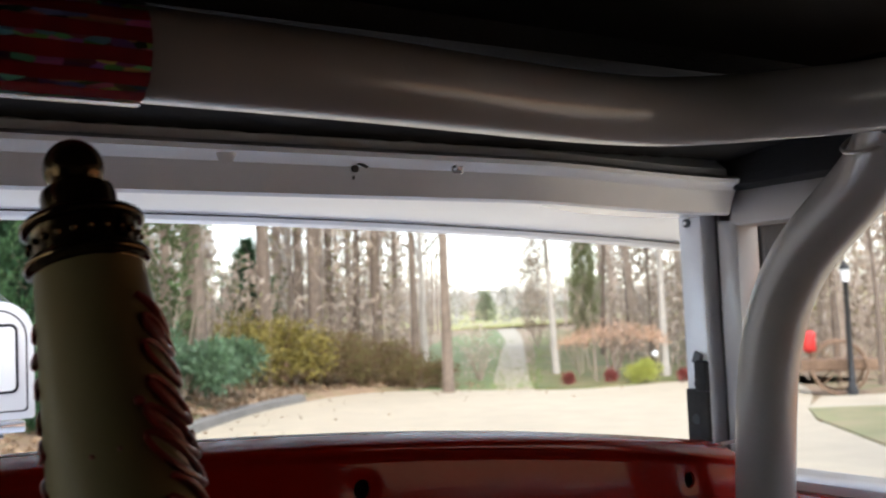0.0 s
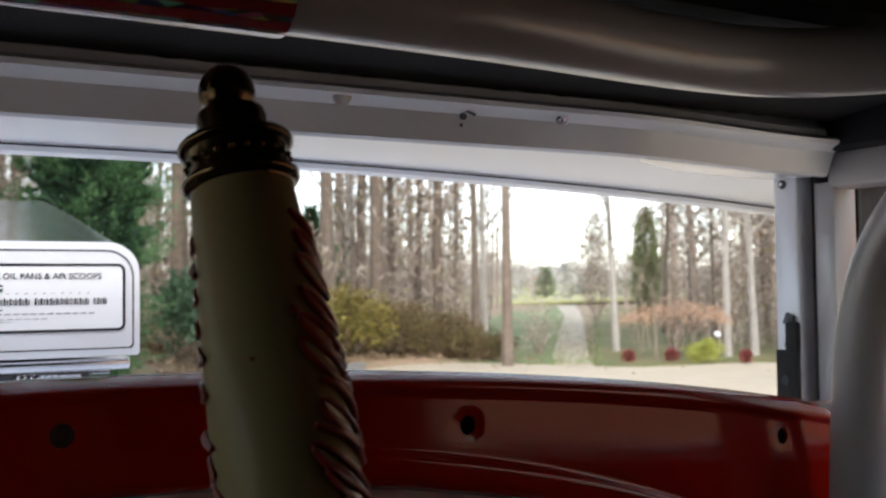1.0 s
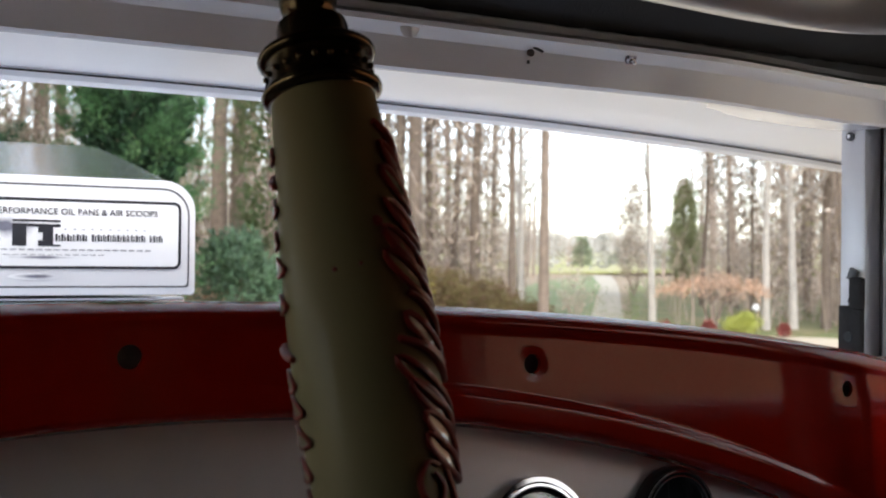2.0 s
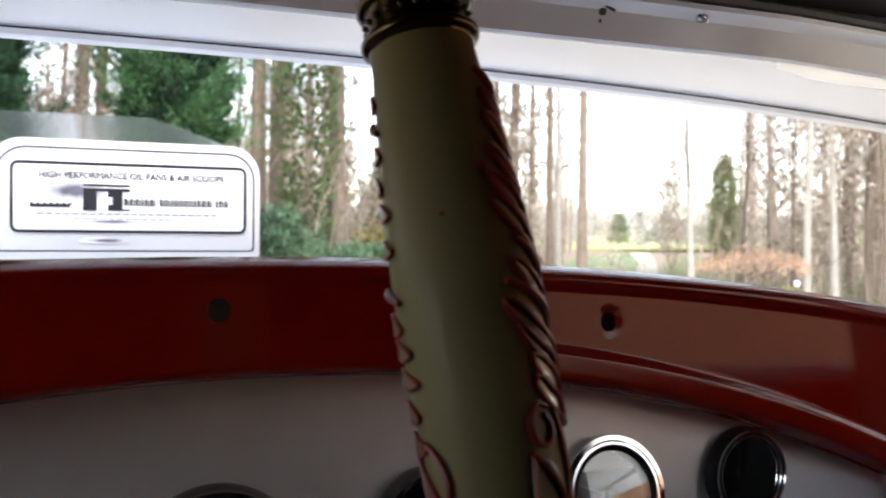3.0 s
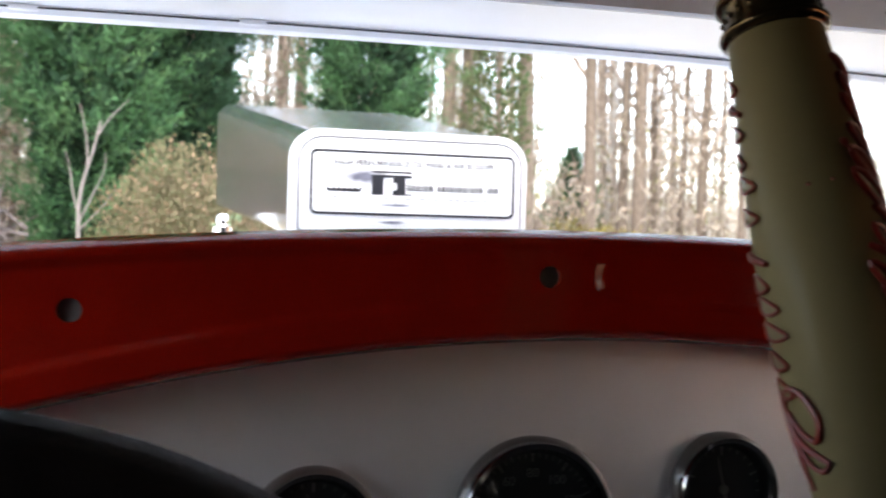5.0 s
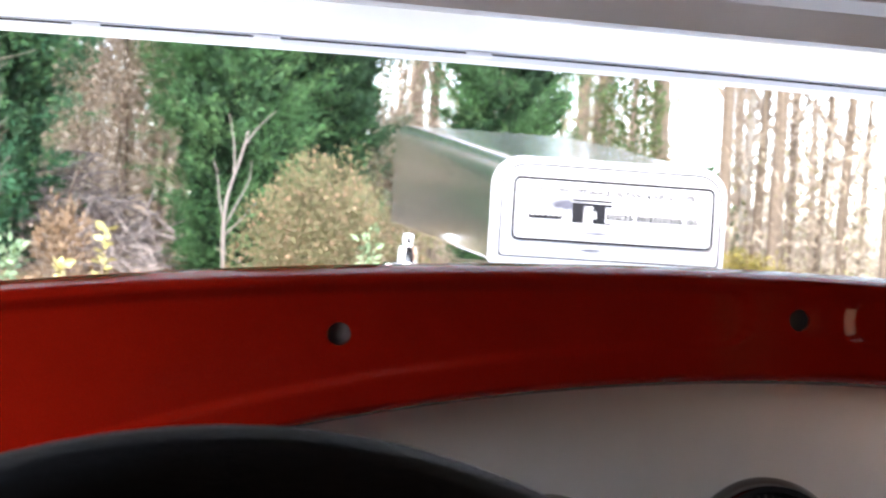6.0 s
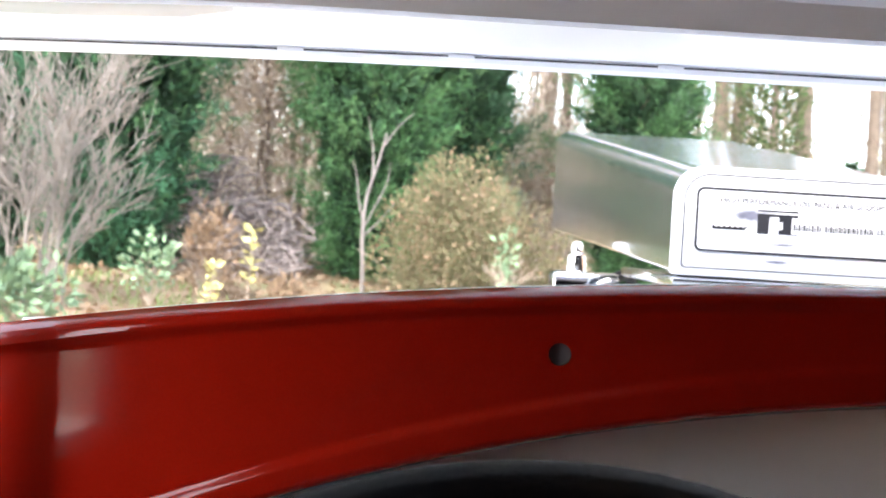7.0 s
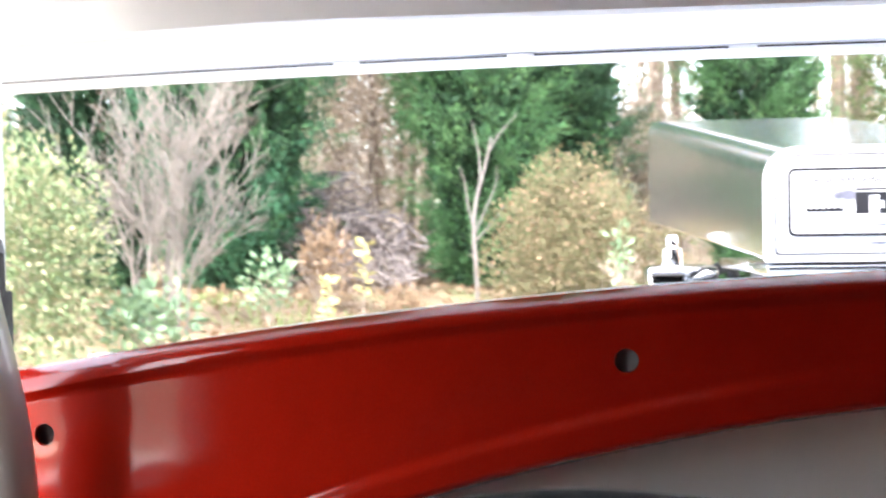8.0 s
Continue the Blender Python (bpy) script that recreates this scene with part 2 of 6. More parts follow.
SIDING = material("white_house_siding", (0.80, 0.79, 0.76), 0.7, vary=0.06, scale=6, bump=0.1)
BRICK = two_tone("brown_orange_brick", (0.56, 0.30, 0.17), (0.46, 0.25, 0.15), 5)

# ---- builders ----


def mesh_of(verts, faces, mat, name="mesh", sharp=35, m=None):
    me = bpy.data.meshes.new(name)
    if m is not None:
        verts = [m @ Vector(v) for v in verts]
    me.from_pydata([tuple(v) for v in verts], [], faces)
    me.materials.append(mat)
    if sharp:
        me.polygons.foreach_set("use_smooth", [True] * len(me.polygons))
        me.set_sharp_from_angle(angle=radians(sharp))
    me.update()
    return me


def part(name, geo, mat, parent=None, label="", m=CAR, sharp=35):
    """Links (verts, faces) as one mesh object, under a thing or a part."""
    ob = new(name, mesh_of(geo[0], geo[1], mat, name, sharp, m))
    ob.parent = parent
    if label:
        tagged(ob, label)
    return ob


def thing(name, label, category, group="", kind=""):
    return tagged(new(name), label, category, group, kind)


def joined(*geos):
    verts, faces = [], []
    for v, f in geos:
        k = len(verts)
        verts += list(v)
        faces += [tuple(i + k for i in q) for q in f]
    return verts, faces


def moved(geo, m):
    return [m @ Vector(v) for v in geo[0]], geo[1]


def box(x0, x1, y0, y1, z0, z1, bevel=0.0, seg=2):
    bm = bmesh.new()
    bmesh.ops.create_cube(bm, size=1)
    for v in bm.verts:
        v.co = Vector((x0 + (v.co.x + 0.5) * (x1 - x0), y0 + (v.co.y + 0.5) * (y1 - y0), z0 + (v.co.z + 0.5) * (z1 - z0)))
    if bevel:
        bmesh.ops.bevel(bm, geom=bm.edges[:], offset=bevel, segments=seg, affect="EDGES", profile=0.5)
    bm.verts.index_update()
    out = [v.co.copy() for v in bm.verts], [tuple(v.index for v in f.verts) for f in bm.faces]
    bm.free()
    return out


def smooth_line(points, steps=8, closed=False):
    """A Catmull-Rom line through the points."""
    p = [Vector(q) for q in points]
    n, out = len(p), []
    for i in range(n if closed else n - 1):
        a, b, c, d = (p[j % n] if closed else p[min(max(j, 0), n - 1)] for j in (i - 1, i, i + 1, i + 2))
        for k in range(steps):
            t = k / steps
            out.append(0.5 * (2 * b + (c - a) * t + (2 * a - 5 * b + 4 * c - d) * t * t + (3 * b - a - 3 * c + d) * t ** 3))
    if not closed:
        out.append(p[-1])
    return out


def sweep(line, radius, sides=12, closed=False, caps=True):
    """A tube along a line; radius is a number or a list, one for each point."""
    n = len(line)
    rad = radius if isinstance(radius, (list, tuple)) else [radius] * n
    verts, faces = [], []
    side = None
    for i, p in enumerate(line):
        a, b = (line[i - 1], line[(i + 1) % n]) if closed else (line[max(i - 1, 0)], line[min(i + 1, n - 1)])
        way = (Vector(b) - Vector(a)).normalized()
        if side is None:
            side = way.orthogonal().normalized()
        side = (side - way * side.dot(way)).normalized()
        up = way.cross(side)
        for k in range(sides):
            t = 2 * math.pi * k / sides
            verts.append(Vector(p) + (side * math.cos(t) + up * math.sin(t)) * rad[i])
    for i in range(n if closed else n - 1):
        for k in range(sides):
            j, q = (i + 1) % n, (k + 1) % sides
            faces.append((i * sides + k, i * sides + q, j * sides + q, j * sides + k))
    if caps and not closed:
        faces.append(tuple(range(sides))[::-1])
        faces.append(tuple((n - 1) * sides + k for k in range(sides)))
    return verts, faces


def lathe(profile, sides=40):
    """Turns (radius, height) pairs round z."""
    verts, faces = [], []
    for r, z in profile:
        for k in range(sides):
            t = 2 * math.pi * k / sides
            verts.append(Vector((r * math.cos(t), r * math.sin(t), z)))
    for i in range(len(profile) - 1):
        for k in range(sides):
            q = (k + 1) % sides
            faces.append((i * sides + k, i * sides + q, (i + 1) * sides + q, (i + 1) * sides + k))
    return verts, faces


def extrude(profile, x0, x1, n=40, closed=False, bend=None):
    """A (y, z) profile drawn along x; bend(x, y, z) may shift it."""
    k = len(profile)
    verts, faces = [], []
    for i in range(n + 1):
        x = x0 + (x1 - x0) * i / n
        for y, z in profile:
            p = Vector((x, y, z))
            verts.append(bend(p) if bend else p)
    for i in range(n):
        for j in range(k if closed else k - 1):
            q = (j + 1) % k
            faces.append((i * k + j, i * k + q, (i + 1) * k + q, (i + 1) * k + j))
    if closed:
        faces.append(tuple(range(k))[::-1])
        faces.append(tuple(n * k + j for j in range(k)))
    return verts, faces


def step(a, b, x):
    t = min(max((x - a) / (b - a), 0.0), 1.0)
    return t * t * (3 - 2 * t)


def lettering(text, size, m, depth=0.0004):
    """Built-in font text as (verts, faces), centred, lying in the plane of m."""
    cu = bpy.data.curves.new("text", "FONT")
    cu.body, cu.size, cu.align_x, cu.align_y, cu.extrude = text, size, "CENTER", "CENTER", depth
    cu.resolution_u = 3
    ob = new("text", cu)
    me = bpy.data.meshes.new_from_object(ob.evaluated_get(bpy.context.evaluated_depsgraph_get()))
    out = [m @ v.co for v in me.vertices], [tuple(p.vertices) for p in me.polygons]
    bpy.data.objects.remove(ob)
    bpy.data.curves.remove(cu)
    bpy.data.meshes.remove(me)
    return out

# ---- the car: shell ----


def dash_top(x):
    end = abs(x) - (0.618 if x > 0 else 0.655)
    return 1.0306 - 0.138 * (x - 0.012) ** 2 - 0.045 * (1 - math.sqrt(max(0.0, 1 - (max(0.0, end) / 0.0411) ** 2)))


def dash_bottom(x):
    return 0.9615 - (0.40 if x > 0.03 else 0.36) * (x - 0.03) ** 2


HOLES = [(-0.622, 0.934), (-0.276, 0.980), (0.0, 1.002), (0.259, 0.988), (0.572, 0.9545)]


def dash_y(x, z):
    """How far ahead the painted panel lies: bowed, with two sunk fields, rolled edges and a dimple round each hole."""
    y = 0.70 + 0.085 * x * x + 0.06 * (z - 0.985)
    a = abs(x)
    top, low = 1.019 - 0.150 * (x - 0.01) ** 2, 0.987 - 0.39 * (x - 0.02) ** 2
    corner = step(0.588, 0.596, a + 0.25 * max(0.0, z - (top - 0.03))) if x > 0 else 0.0
    tall = (z - (top + low) / 2) / max(0.001, (top - low) / 2)
    inner = 0.029 + 0.018 * (1 - math.sqrt(max(0.0, 1 - min(1.0, abs(tall)) ** 1.8)))
    field = step(inner, inner + 0.0042, a) * (1 - corner) * step(low - 0.003, low + 0.004, z) * (1 - step(top - 0.004, top + 0.003, z))
    y += 0.0040 * field * (0.42 + 0.58 * step(0.06, 0.30, a))
    y -= 0.0018 * math.exp(-((z - top - 0.004) / 0.0035) ** 2)
    edge = dash_top(x) - z
    y += 0.022 * max(0.0, 1 - edge / 0.006) ** 2
    y += 0.020 * max(0.0, 1 - (z - dash_bottom(x)) / 0.009) ** 2
    y += 0.035 * max(0.0, (a - (0.635 if x > 0 else 0.672)) / 0.024) ** 2
    for hx, hz in HOLES:
        y += 0.0009 * math.exp(-(((x - hx) ** 2 + (z - hz) ** 2) / 0.0105 ** 2) ** 2)
    return y


def dash_panel():
    """The painted panel, with its holes cut through."""
    nu, nv = 330, 64
    verts, faces = [], []
    for i in range(nu + 1):
        x = -0.696 + 1.355 * i / nu
        lo, hi = dash_bottom(x), dash_top(x)
        for j in range(nv + 1):
            z = lo + (hi - lo) * j / nv
            verts.append(Vector((x, dash_y(x, z), z)))
    for i in range(nu):
        for j in range(nv):
            k = i * (nv + 1) + j
            faces.append((k, k + nv + 1, k + nv + 2, k + 1))
    panel = new("panel", mesh_of(verts, faces, RED, sharp=0))
    solid = panel.modifiers.new("solid", "SOLIDIFY")
    solid.thickness, solid.offset = 0.003, -1
    cutters = joined(*[moved(lathe([(0.0001, -0.05), (0.0066, -0.05), (0.0066, 0.05), (0.0001, 0.05)], 24), pose(x, 0.71, z, 90)) for x, z in HOLES])
    cutter = new("cutter", mesh_of(*cutters, RED, sharp=0))
    cut = panel.modifiers.new("cut", "BOOLEAN")
    cut.operation, cut.object, cut.solver = "DIFFERENCE", cutter, "EXACT"
    me = bpy.data.meshes.new_from_object(panel.evaluated_get(bpy.context.evaluated_depsgraph_get()))
    me.transform(CAR)
    me.polygons.foreach_set("use_smooth", [True] * len(me.polygons))
    me.set_sharp_from_angle(angle=radians(40))
    for o in (panel, cutter):
        bpy.data.objects.remove(o)
    return me


dashboard = thing("dashboard", "glossy red painted dashboard with a plain grey gauge insert", "dashboard")
red_panel = new("red_panel", dash_panel())
red_panel.parent = dashboard
tagged(red_panel, "glossy red steel panel with empty screw holes")
ins = [Vector((x, 0.752 + 0.11 * (z - 0.86), z)) for x in [-0.64 + 0.032 * i for i in range(41)] for z in (0.74, dash_bottom(x) + 0.02)]
ins += [v + Vector((0, 0.004, 0)) for v in ins]
insf = [(2 * i, 2 * i + 2, 2 * i + 3, 2 * i + 1) for i in range(40)] + [(82 + 2 * i + 1, 82 + 2 * i + 3, 82 + 2 * i + 2, 82 + 2 * i) for i in range(40)]
part("gauge_insert", (ins, insf), INSERT, dashboard, "satin grey aluminium insert")
part("lower_edge", box(-0.64, 0.64, 0.745, 0.765, 0.70, 0.742, 0.004), RUBBER, dashboard, "black padded lower edge")
# discs added behind the empty holes to stop light leaking through
for i, (hx, hz) in enumerate(HOLES):
    disc = moved(lathe([(0.0001, 0.0), (0.0240, 0.0), (0.0240, 0.004), (0.0001, 0.004)], 16), pose(hx, dash_y(hx, hz) + (0.008 if i in (1, 2) else 0.013), hz, 90))
    part("hole_backing", disc, (RUBBER, HOLE_GREY, STEEL_DARK, STEEL_DARK, RUBBER)[i], dashboard)
part("lower_trim_lip", sweep([Vector((x, 0.728 + 0.085 * x * x, dash_bottom(x) + 0.003)) for x in [-0.63 + 0.03 * i for i in range(43)]], 0.0035, 8), RED, dashboard)

# cowl ahead of the dashboard, run on out of view to bounce light at the visor
cowl = []
for i in range(41):
    x = -0.70 + 1.40 * i / 40
    z = dash_top(max(-0.6, min(0.6, x)))
    cowl += [Vector((x, 0.742 + 0.06 * x * x, z - 0.008)), Vector((x, 0.86, z - 0.036)), Vector((x, 1.14, z - 0.112)), Vector((x, 1.14, 0.6)), Vector((x, 0.742 + 0.06 * x * x, z - 0.020))]
cowlf = [(5 * i + j, 5 * i + 5 + j, 5 * i + 6 + j, 5 * i + 1 + j) for i in range(40) for j in range(3)]
tagged(part("cowl", (cowl, cowlf), VISOR), "white painted steel cowl below the windscreen", "cowl", kind="structure")
# unseen white panels, added to throw sky light up under the visor
for s in (1, -1):
    lid = [(x * s, y, z) for y, drop in ((1.142, 0.0), (1.55, 0.03), (2.05, 0.075)) for x, z in ((0.26, 0.905 - drop), (0.45, 0.885 - drop), (0.60, 0.835 - drop), (0.66, 0.70 - drop), (0.66, 0.55 - drop))]
    lidf = [(5 * i + j, 5 * i + 5 + j, 5 * i + 6 + j, 5 * i + 1 + j) for i in range(2) for j in range(4)]
    bonnet = part("bounce_panel", ([Vector(v) for v in lid], lidf if s > 0 else [q[::-1] for q in lidf]), VISOR)
    tagged(bonnet, "unseen white panel added to bounce light up to the visor", "bonnet", kind="structure")
    thick = bonnet.modifiers.new("thick", "SOLIDIFY")
    thick.thickness = 0.003
gasket = [Vector((x, 0.752 + 0.06 * x * x, dash_top(max(-0.6, min(0.6, x))) - 0.0040)) for x in [-0.61 + 1.20 * i / 60 for i in range(61)]]
tagged(part("windscreen_sill", sweep(gasket, 0.0030, 8), VISOR), "pale metal windscreen sill strip", "trim", kind="structure")


def sag(p):
    """The header bends down at its ends."""
    return Vector((p.x, p.y, p.z - 0.007 * step(0.45, 0.68, abs(p.x)) - 0.0015))


def droop(p):
    """The visor sags a little towards its ends."""
    k = step(0.80, 0.99, p.y)
    return Vector((p.x, p.y, p.z - k * (0.0215 if p.x > 0 else 0.0118) * (abs(p.x) / 0.75) ** 2.2))


header = [(0.815, 1.1930), (0.803, 1.1912), (0.7990, 1.1932), (0.7955, 1.203), (0.7905, 1.2135), (0.785, 1.2162), (0.7745, 1.2188), (0.7725, 1.2222),
          (0.7765, 1.2255), (0.786, 1.2265), (0.787, 1.2335), (0.795, 1.240), (0.82, 1.26), (0.86, 1.26), (0.86, 1.1945), (0.83, 1.1935)]
tagged(part("windscreen_header", extrude(header, -0.715, 0.715, 60, closed=True, bend=sag), WHITE), "white painted steel windscreen header with a rolled bead", "header", kind="structure")
visor = [(0.806, 1.1905), (0.83, 1.1915), (0.90, 1.193), (0.955, 1.1982), (0.985, 1.1995), (0.985, 1.206), (0.90, 1.202), (0.80, 1.199)]
tagged(part("visor", extrude(visor, -0.88, 0.88, 70, closed=True, bend=droop), VISOR), "white painted outside sun visor over the windscreen", "visor", kind="structure")
lip = [(0.9855, 1.1985), (0.990, 1.1930), (1.000, 1.1908), (1.006, 1.1935), (1.006, 1.206), (0.986, 1.206)]
tagged(part("visor_lip", extrude(lip, -0.885, 0.885, 70, closed=True, bend=droop), VISOR), "white rolled front edge of the visor", "trim", kind="structure")
bead = [droop(Vector((x, 0.9832, 1.1972))) for x in [-0.87 + 1.74 * i / 70 for i in range(71)]]
tagged(part("visor_seal", sweep(bead, 0.0008, 6), RUBBER), "thin black rubber seal along the visor", "seal", kind="structure")
for k, x in enumerate((-0.478, -0.335, -0.158)):
    blob = moved(box(-0.011, 0.011, -0.003, 0.003, -0.0022, 0.0022, 0.0015), Matrix.Translation(droop(Vector((x, 0.9825, 1.1966)))))
    tagged(part("seal_clip", blob, VISOR), "small white clip over the black seal", "clip", "clips on the visor seal")

# fixings under the header
for x, y, z, kind in ((0.304, 0.790, 1.2105, 0), (0.392, 0.7845, 1.2145, 1), (0.62, 0.790, 1.2105, 2), (-0.055, 0.779, 1.2165, 2), (0.20, 0.779, 1.2165, 3)):
    screw = thing("header_screw", ("dark empty screw hole in the white header", "bright steel screw in the white header", "white painted screw head in the header",
                                   "blurred lump of paint on the header bead")[kind], "screw", "screws under the header")
    if kind == 0:
        part("hole", moved(lathe([(0.0001, 0.0), (0.0028, 0.0), (0.0028, 0.002), (0.0001, 0.002)], 12), pose(x, y, z, 100)), INK, screw)
        part("rag", moved(box(-0.004, 0.006, -0.001, 0.001, -0.001, 0.001, 0.0006), pose(x + 0.004, y - 0.003, z + 0.003, 0, 20)), RUBBER, screw)
        part("drip", moved(box(-0.001, 0.001, -0.0006, 0.0006, -0.0015, 0.0015, 0.0004), pose(x + 0.001, y + 0.004, z - 0.006)), RUBBER, screw)
    elif kind == 1:
        part("washer", moved(lathe([(0.0001, 0), (0.0052, 0), (0.0052, 0.0012), (0.0001, 0.0012)], 16), pose(x, y, z, 130)), CHROME, screw)
        part("head", moved(lathe([(0.0001, 0.0045), (0.0034, 0.0045), (0.0036, 0.001), (0.0001, 0.001)], 6), pose(x, y, z, 130)), CHROME, screw)
        part("shank", moved(lathe([(0.0001, 0.0085), (0.0016, 0.008), (0.0016, 0.004), (0.0001, 0.004)], 10), pose(x, y, z, 130)), CHROME, screw)
    else:
        r = 0.0050 if kind == 2 else 0.0075
        part("head", moved(lathe([(0.0001, 0.0022), (r * 0.6, 0.0018), (r, 0.0006), (r, 0.0), (0.0001, 0.0)], 18), pose(x, y + 0.001, z, 105)), WHITE, screw)

# posts, side frames, doors
for s, tag in ((1, "right"), (-1, "left")):
    # left opening, out of view: narrowed, lowered and raised to steer side light
    back, low, rise = (-0.08, 0.0, 0.0) if s > 0 else (0.30, 0.05, 0.045)
    jamb = box(0.712, 0.735, 0.836, 0.866, 0.62, 1.20, 0.003)
    post = joined(sweep(smooth_line([(0.753, 0.840, 1.215), (0.750, 0.842, 1.12), (0.748, 0.843, 1.0), (0.746, 0.845, 0.62)]), 0.0145, 12), box(0.736, 0.756, 0.828, 0.836, 0.62, 1.215, 0.002))
    frame_v = box(0.7225, 0.756, 0.799, 0.826, 0.92 - low, 1.192 + rise, 0.006)
    frame_h = box(0.7225, 0.756, back, 0.826, 1.172 + rise, 1.208 + rise, 0.006)
    frame_r = box(0.742, 0.775, back - 0.04, back, 0.70, 1.208 + rise, 0.006)
    sill = box(0.712, 0.772, back, 0.80, 0.900 - low, 0.938 - low, 0.008)
    panel = box(0.690, 0.740, back - 0.04, 0.80, 0.892 - low, 0.928 - low, 0.010)
    lower = box(0.696, 0.740, back - 0.04, 0.80, 0.45, 0.890 - low, 0.010)
    cant = box(0.700, 0.80, -0.75, 0.84, 1.206 + rise, 1.30 + rise, 0.01)
    flip = Matrix.Diagonal((s, 1, 1, 1))

    def side(geo):
        v, f = moved(geo, flip)
        return (v, f) if s > 0 else (v, [tuple(reversed(q)) for q in f])

    tagged(part("windscreen_post", side(jamb), WHITE), "white painted windscreen post", "post", kind="structure")
    tagged(part("door_post", side(post), POST), "bare grey steel hinge post", "post", kind="structure")
    tagged(part("cant_rail", side(cant), CLOTH), "black cloth covered rail under the roof", "rail", kind="structure")
    door = thing("door_" + ("1" if s > 0 else "2"), "red painted car door with a white window frame, glass wound down", "door", kind="structure")
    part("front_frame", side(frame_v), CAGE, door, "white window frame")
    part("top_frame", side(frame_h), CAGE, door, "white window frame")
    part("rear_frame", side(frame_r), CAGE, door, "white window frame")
    part("window_sill", side(sill), WHITE, door, "grey-white metal sill")
    part("door_panel", side(panel), RED, door, "glossy red upper panel")
    part("trim_panel", side(lower), CLOTH, door, "black lower trim panel")
    part("run_channel", side(box(0.757, 0.763, 0.800, 0.824, 0.93, 1.18, 0.002)), RUBBER, door)
    hinge = thing("hinge_bracket", "rusty dark steel bracket with bolt holes on the windscreen post", "bracket", "hinge brackets")
    plate = box(0.7055, 0.7115, 0.834, 0.862, 0.955, 1.015, 0.002)
    part("plate", side(plate), RUST, hinge)
    part("ear", side(box(0.703, 0.7105, 0.832, 0.848, 1.012, 1.043, 0.003)), RUST, hinge)
    part("tooth", side(moved(box(-0.002, 0.002, -0.005, 0.005, -0.006, 0.006, 0.001), pose(0.708, 0.846, 1.045, 25))), STEEL_DARK, hinge)
    part("bolt_hole", side(moved(lathe([(0.0001, 0), (0.005, 0), (0.005, 0.001), (0.0001, 0.001)], 14), pose(0.7045, 0.849, 0.985, 0, 90))), INK, hinge)
    part("bolt_hole", side(moved(lathe([(0.0001, 0), (0.004, 0), (0.004, 0.001), (0.0001, 0.001)], 14), pose(0.7045, 0.845, 1.02, 0, 90))), INK, hinge)
    pillar_screw = thing("post_screw", "dark screw in the white windscreen post", "screw", "screws in the posts")
    part("screw_cup", side(moved(lathe([(0.0001, 0), (0.0045, 0), (0.0045, 0.002), (0.0001, 0.002)], 14), pose(0.710, 0.853, 1.180, 0, 90))), STEEL_DARK, pillar_screw)
    part("screw_tip", side(moved(lathe([(0.0001, 0), (0.002, 0), (0.002, 0.002), (0.0001, 0.002)], 10), pose(0.7085, 0.853, 1.180, 0, 90))), CHROME, pillar_screw)

mirror_shell = thing("door_mirror", "black outside mirror beyond the door frame", "mirror")
part("housing", box(0.806, 0.905, 0.850, 0.900, 1.085, 1.200, 0.012), RUBBER, mirror_shell)
part("stalk", sweep([Vector((0.772, 0.81, 1.03)), Vector((0.82, 0.83, 1.06)), Vector((0.865, 0.85, 1.10))], 0.006, 8), RUBBER, mirror_shell)

# roof, rear wall, floor: close the cabin
roof = [(0.868, 1.262), (0.86, 1.272), (0.60, 1.315), (0.2, 1.335), (-0.75, 1.30), (-0.80, 1.25), (-0.80, 1.29), (-0.75, 1.345), (0.2, 1.38), (0.60, 1.36), (0.88, 1.30)]
tagged(part("ceiling", extrude(roof, -0.80, 0.80, 24, closed=True), CLOTH), "black cloth headliner under the roof", "headliner", kind="structure")
valance = [(0.7855, 1.2325), (0.70, 1.2430), (0.60, 1.257), (0.60, 1.272), (0.70, 1.256), (0.7855, 1.2420)]


def ragged(p):
    return Vector((p.x, p.y, p.z + 0.0012 * noise.noise(Vector((p.x * 70, p.y * 9, 0))) * step(0.74, 0.78, p.y)))


tagged(part("headliner_edge", extrude(valance, -0.70, 0.70, 160, closed=True, bend=ragged), CLOTH), "ragged black glued edge of the headliner", "headliner", kind="structure")
for k, x in enumerate((0.47, 0.53, 0.35)):
    tagged(part("paint_chip", moved(box(-0.003, 0.003, -0.001, 0.001, -0.0016, 0.0016, 0.0006), pose(x, 0.715, 1.2405, 10, 0, 12 * k)), WHITE), "white paint chip on the black headliner", "chip", "chips on the headliner")
tagged(part("wall_rear", box(-0.74, 0.74, -0.82, -0.78, 0.4, 1.32), TRIM), "dark grey trimmed rear wall", "wall", kind="structure")
# unseen side walls whose front edges limit the light on the dashboard
for s, front in ((1, -0.122), (-1, 0.258)):
    tagged(part("wall_quarter", box(0.73 * s - 0.03, 0.73 * s + 0.03, -0.80, front, 0.4, 1.32), CLOTH), "unseen black quarter panel set to cut the side light", "wall", kind="structure")
tagged(part("floor", box(-0.74, 0.74, -0.8, 1.0, 0.38, 0.42), TRIM), "dark grey car floor", "floor", kind="structure")
tagged(part("firewall", box(-0.70, 0.70, 0.985, 1.0, 0.40, 0.70), STEEL_DARK), "dark painted firewall", "wall", kind="structure")

# ---- roll cage ----
cage = thing("roll_cage", "white painted tubular steel roll cage with a striped foil sticker", "roll cage")
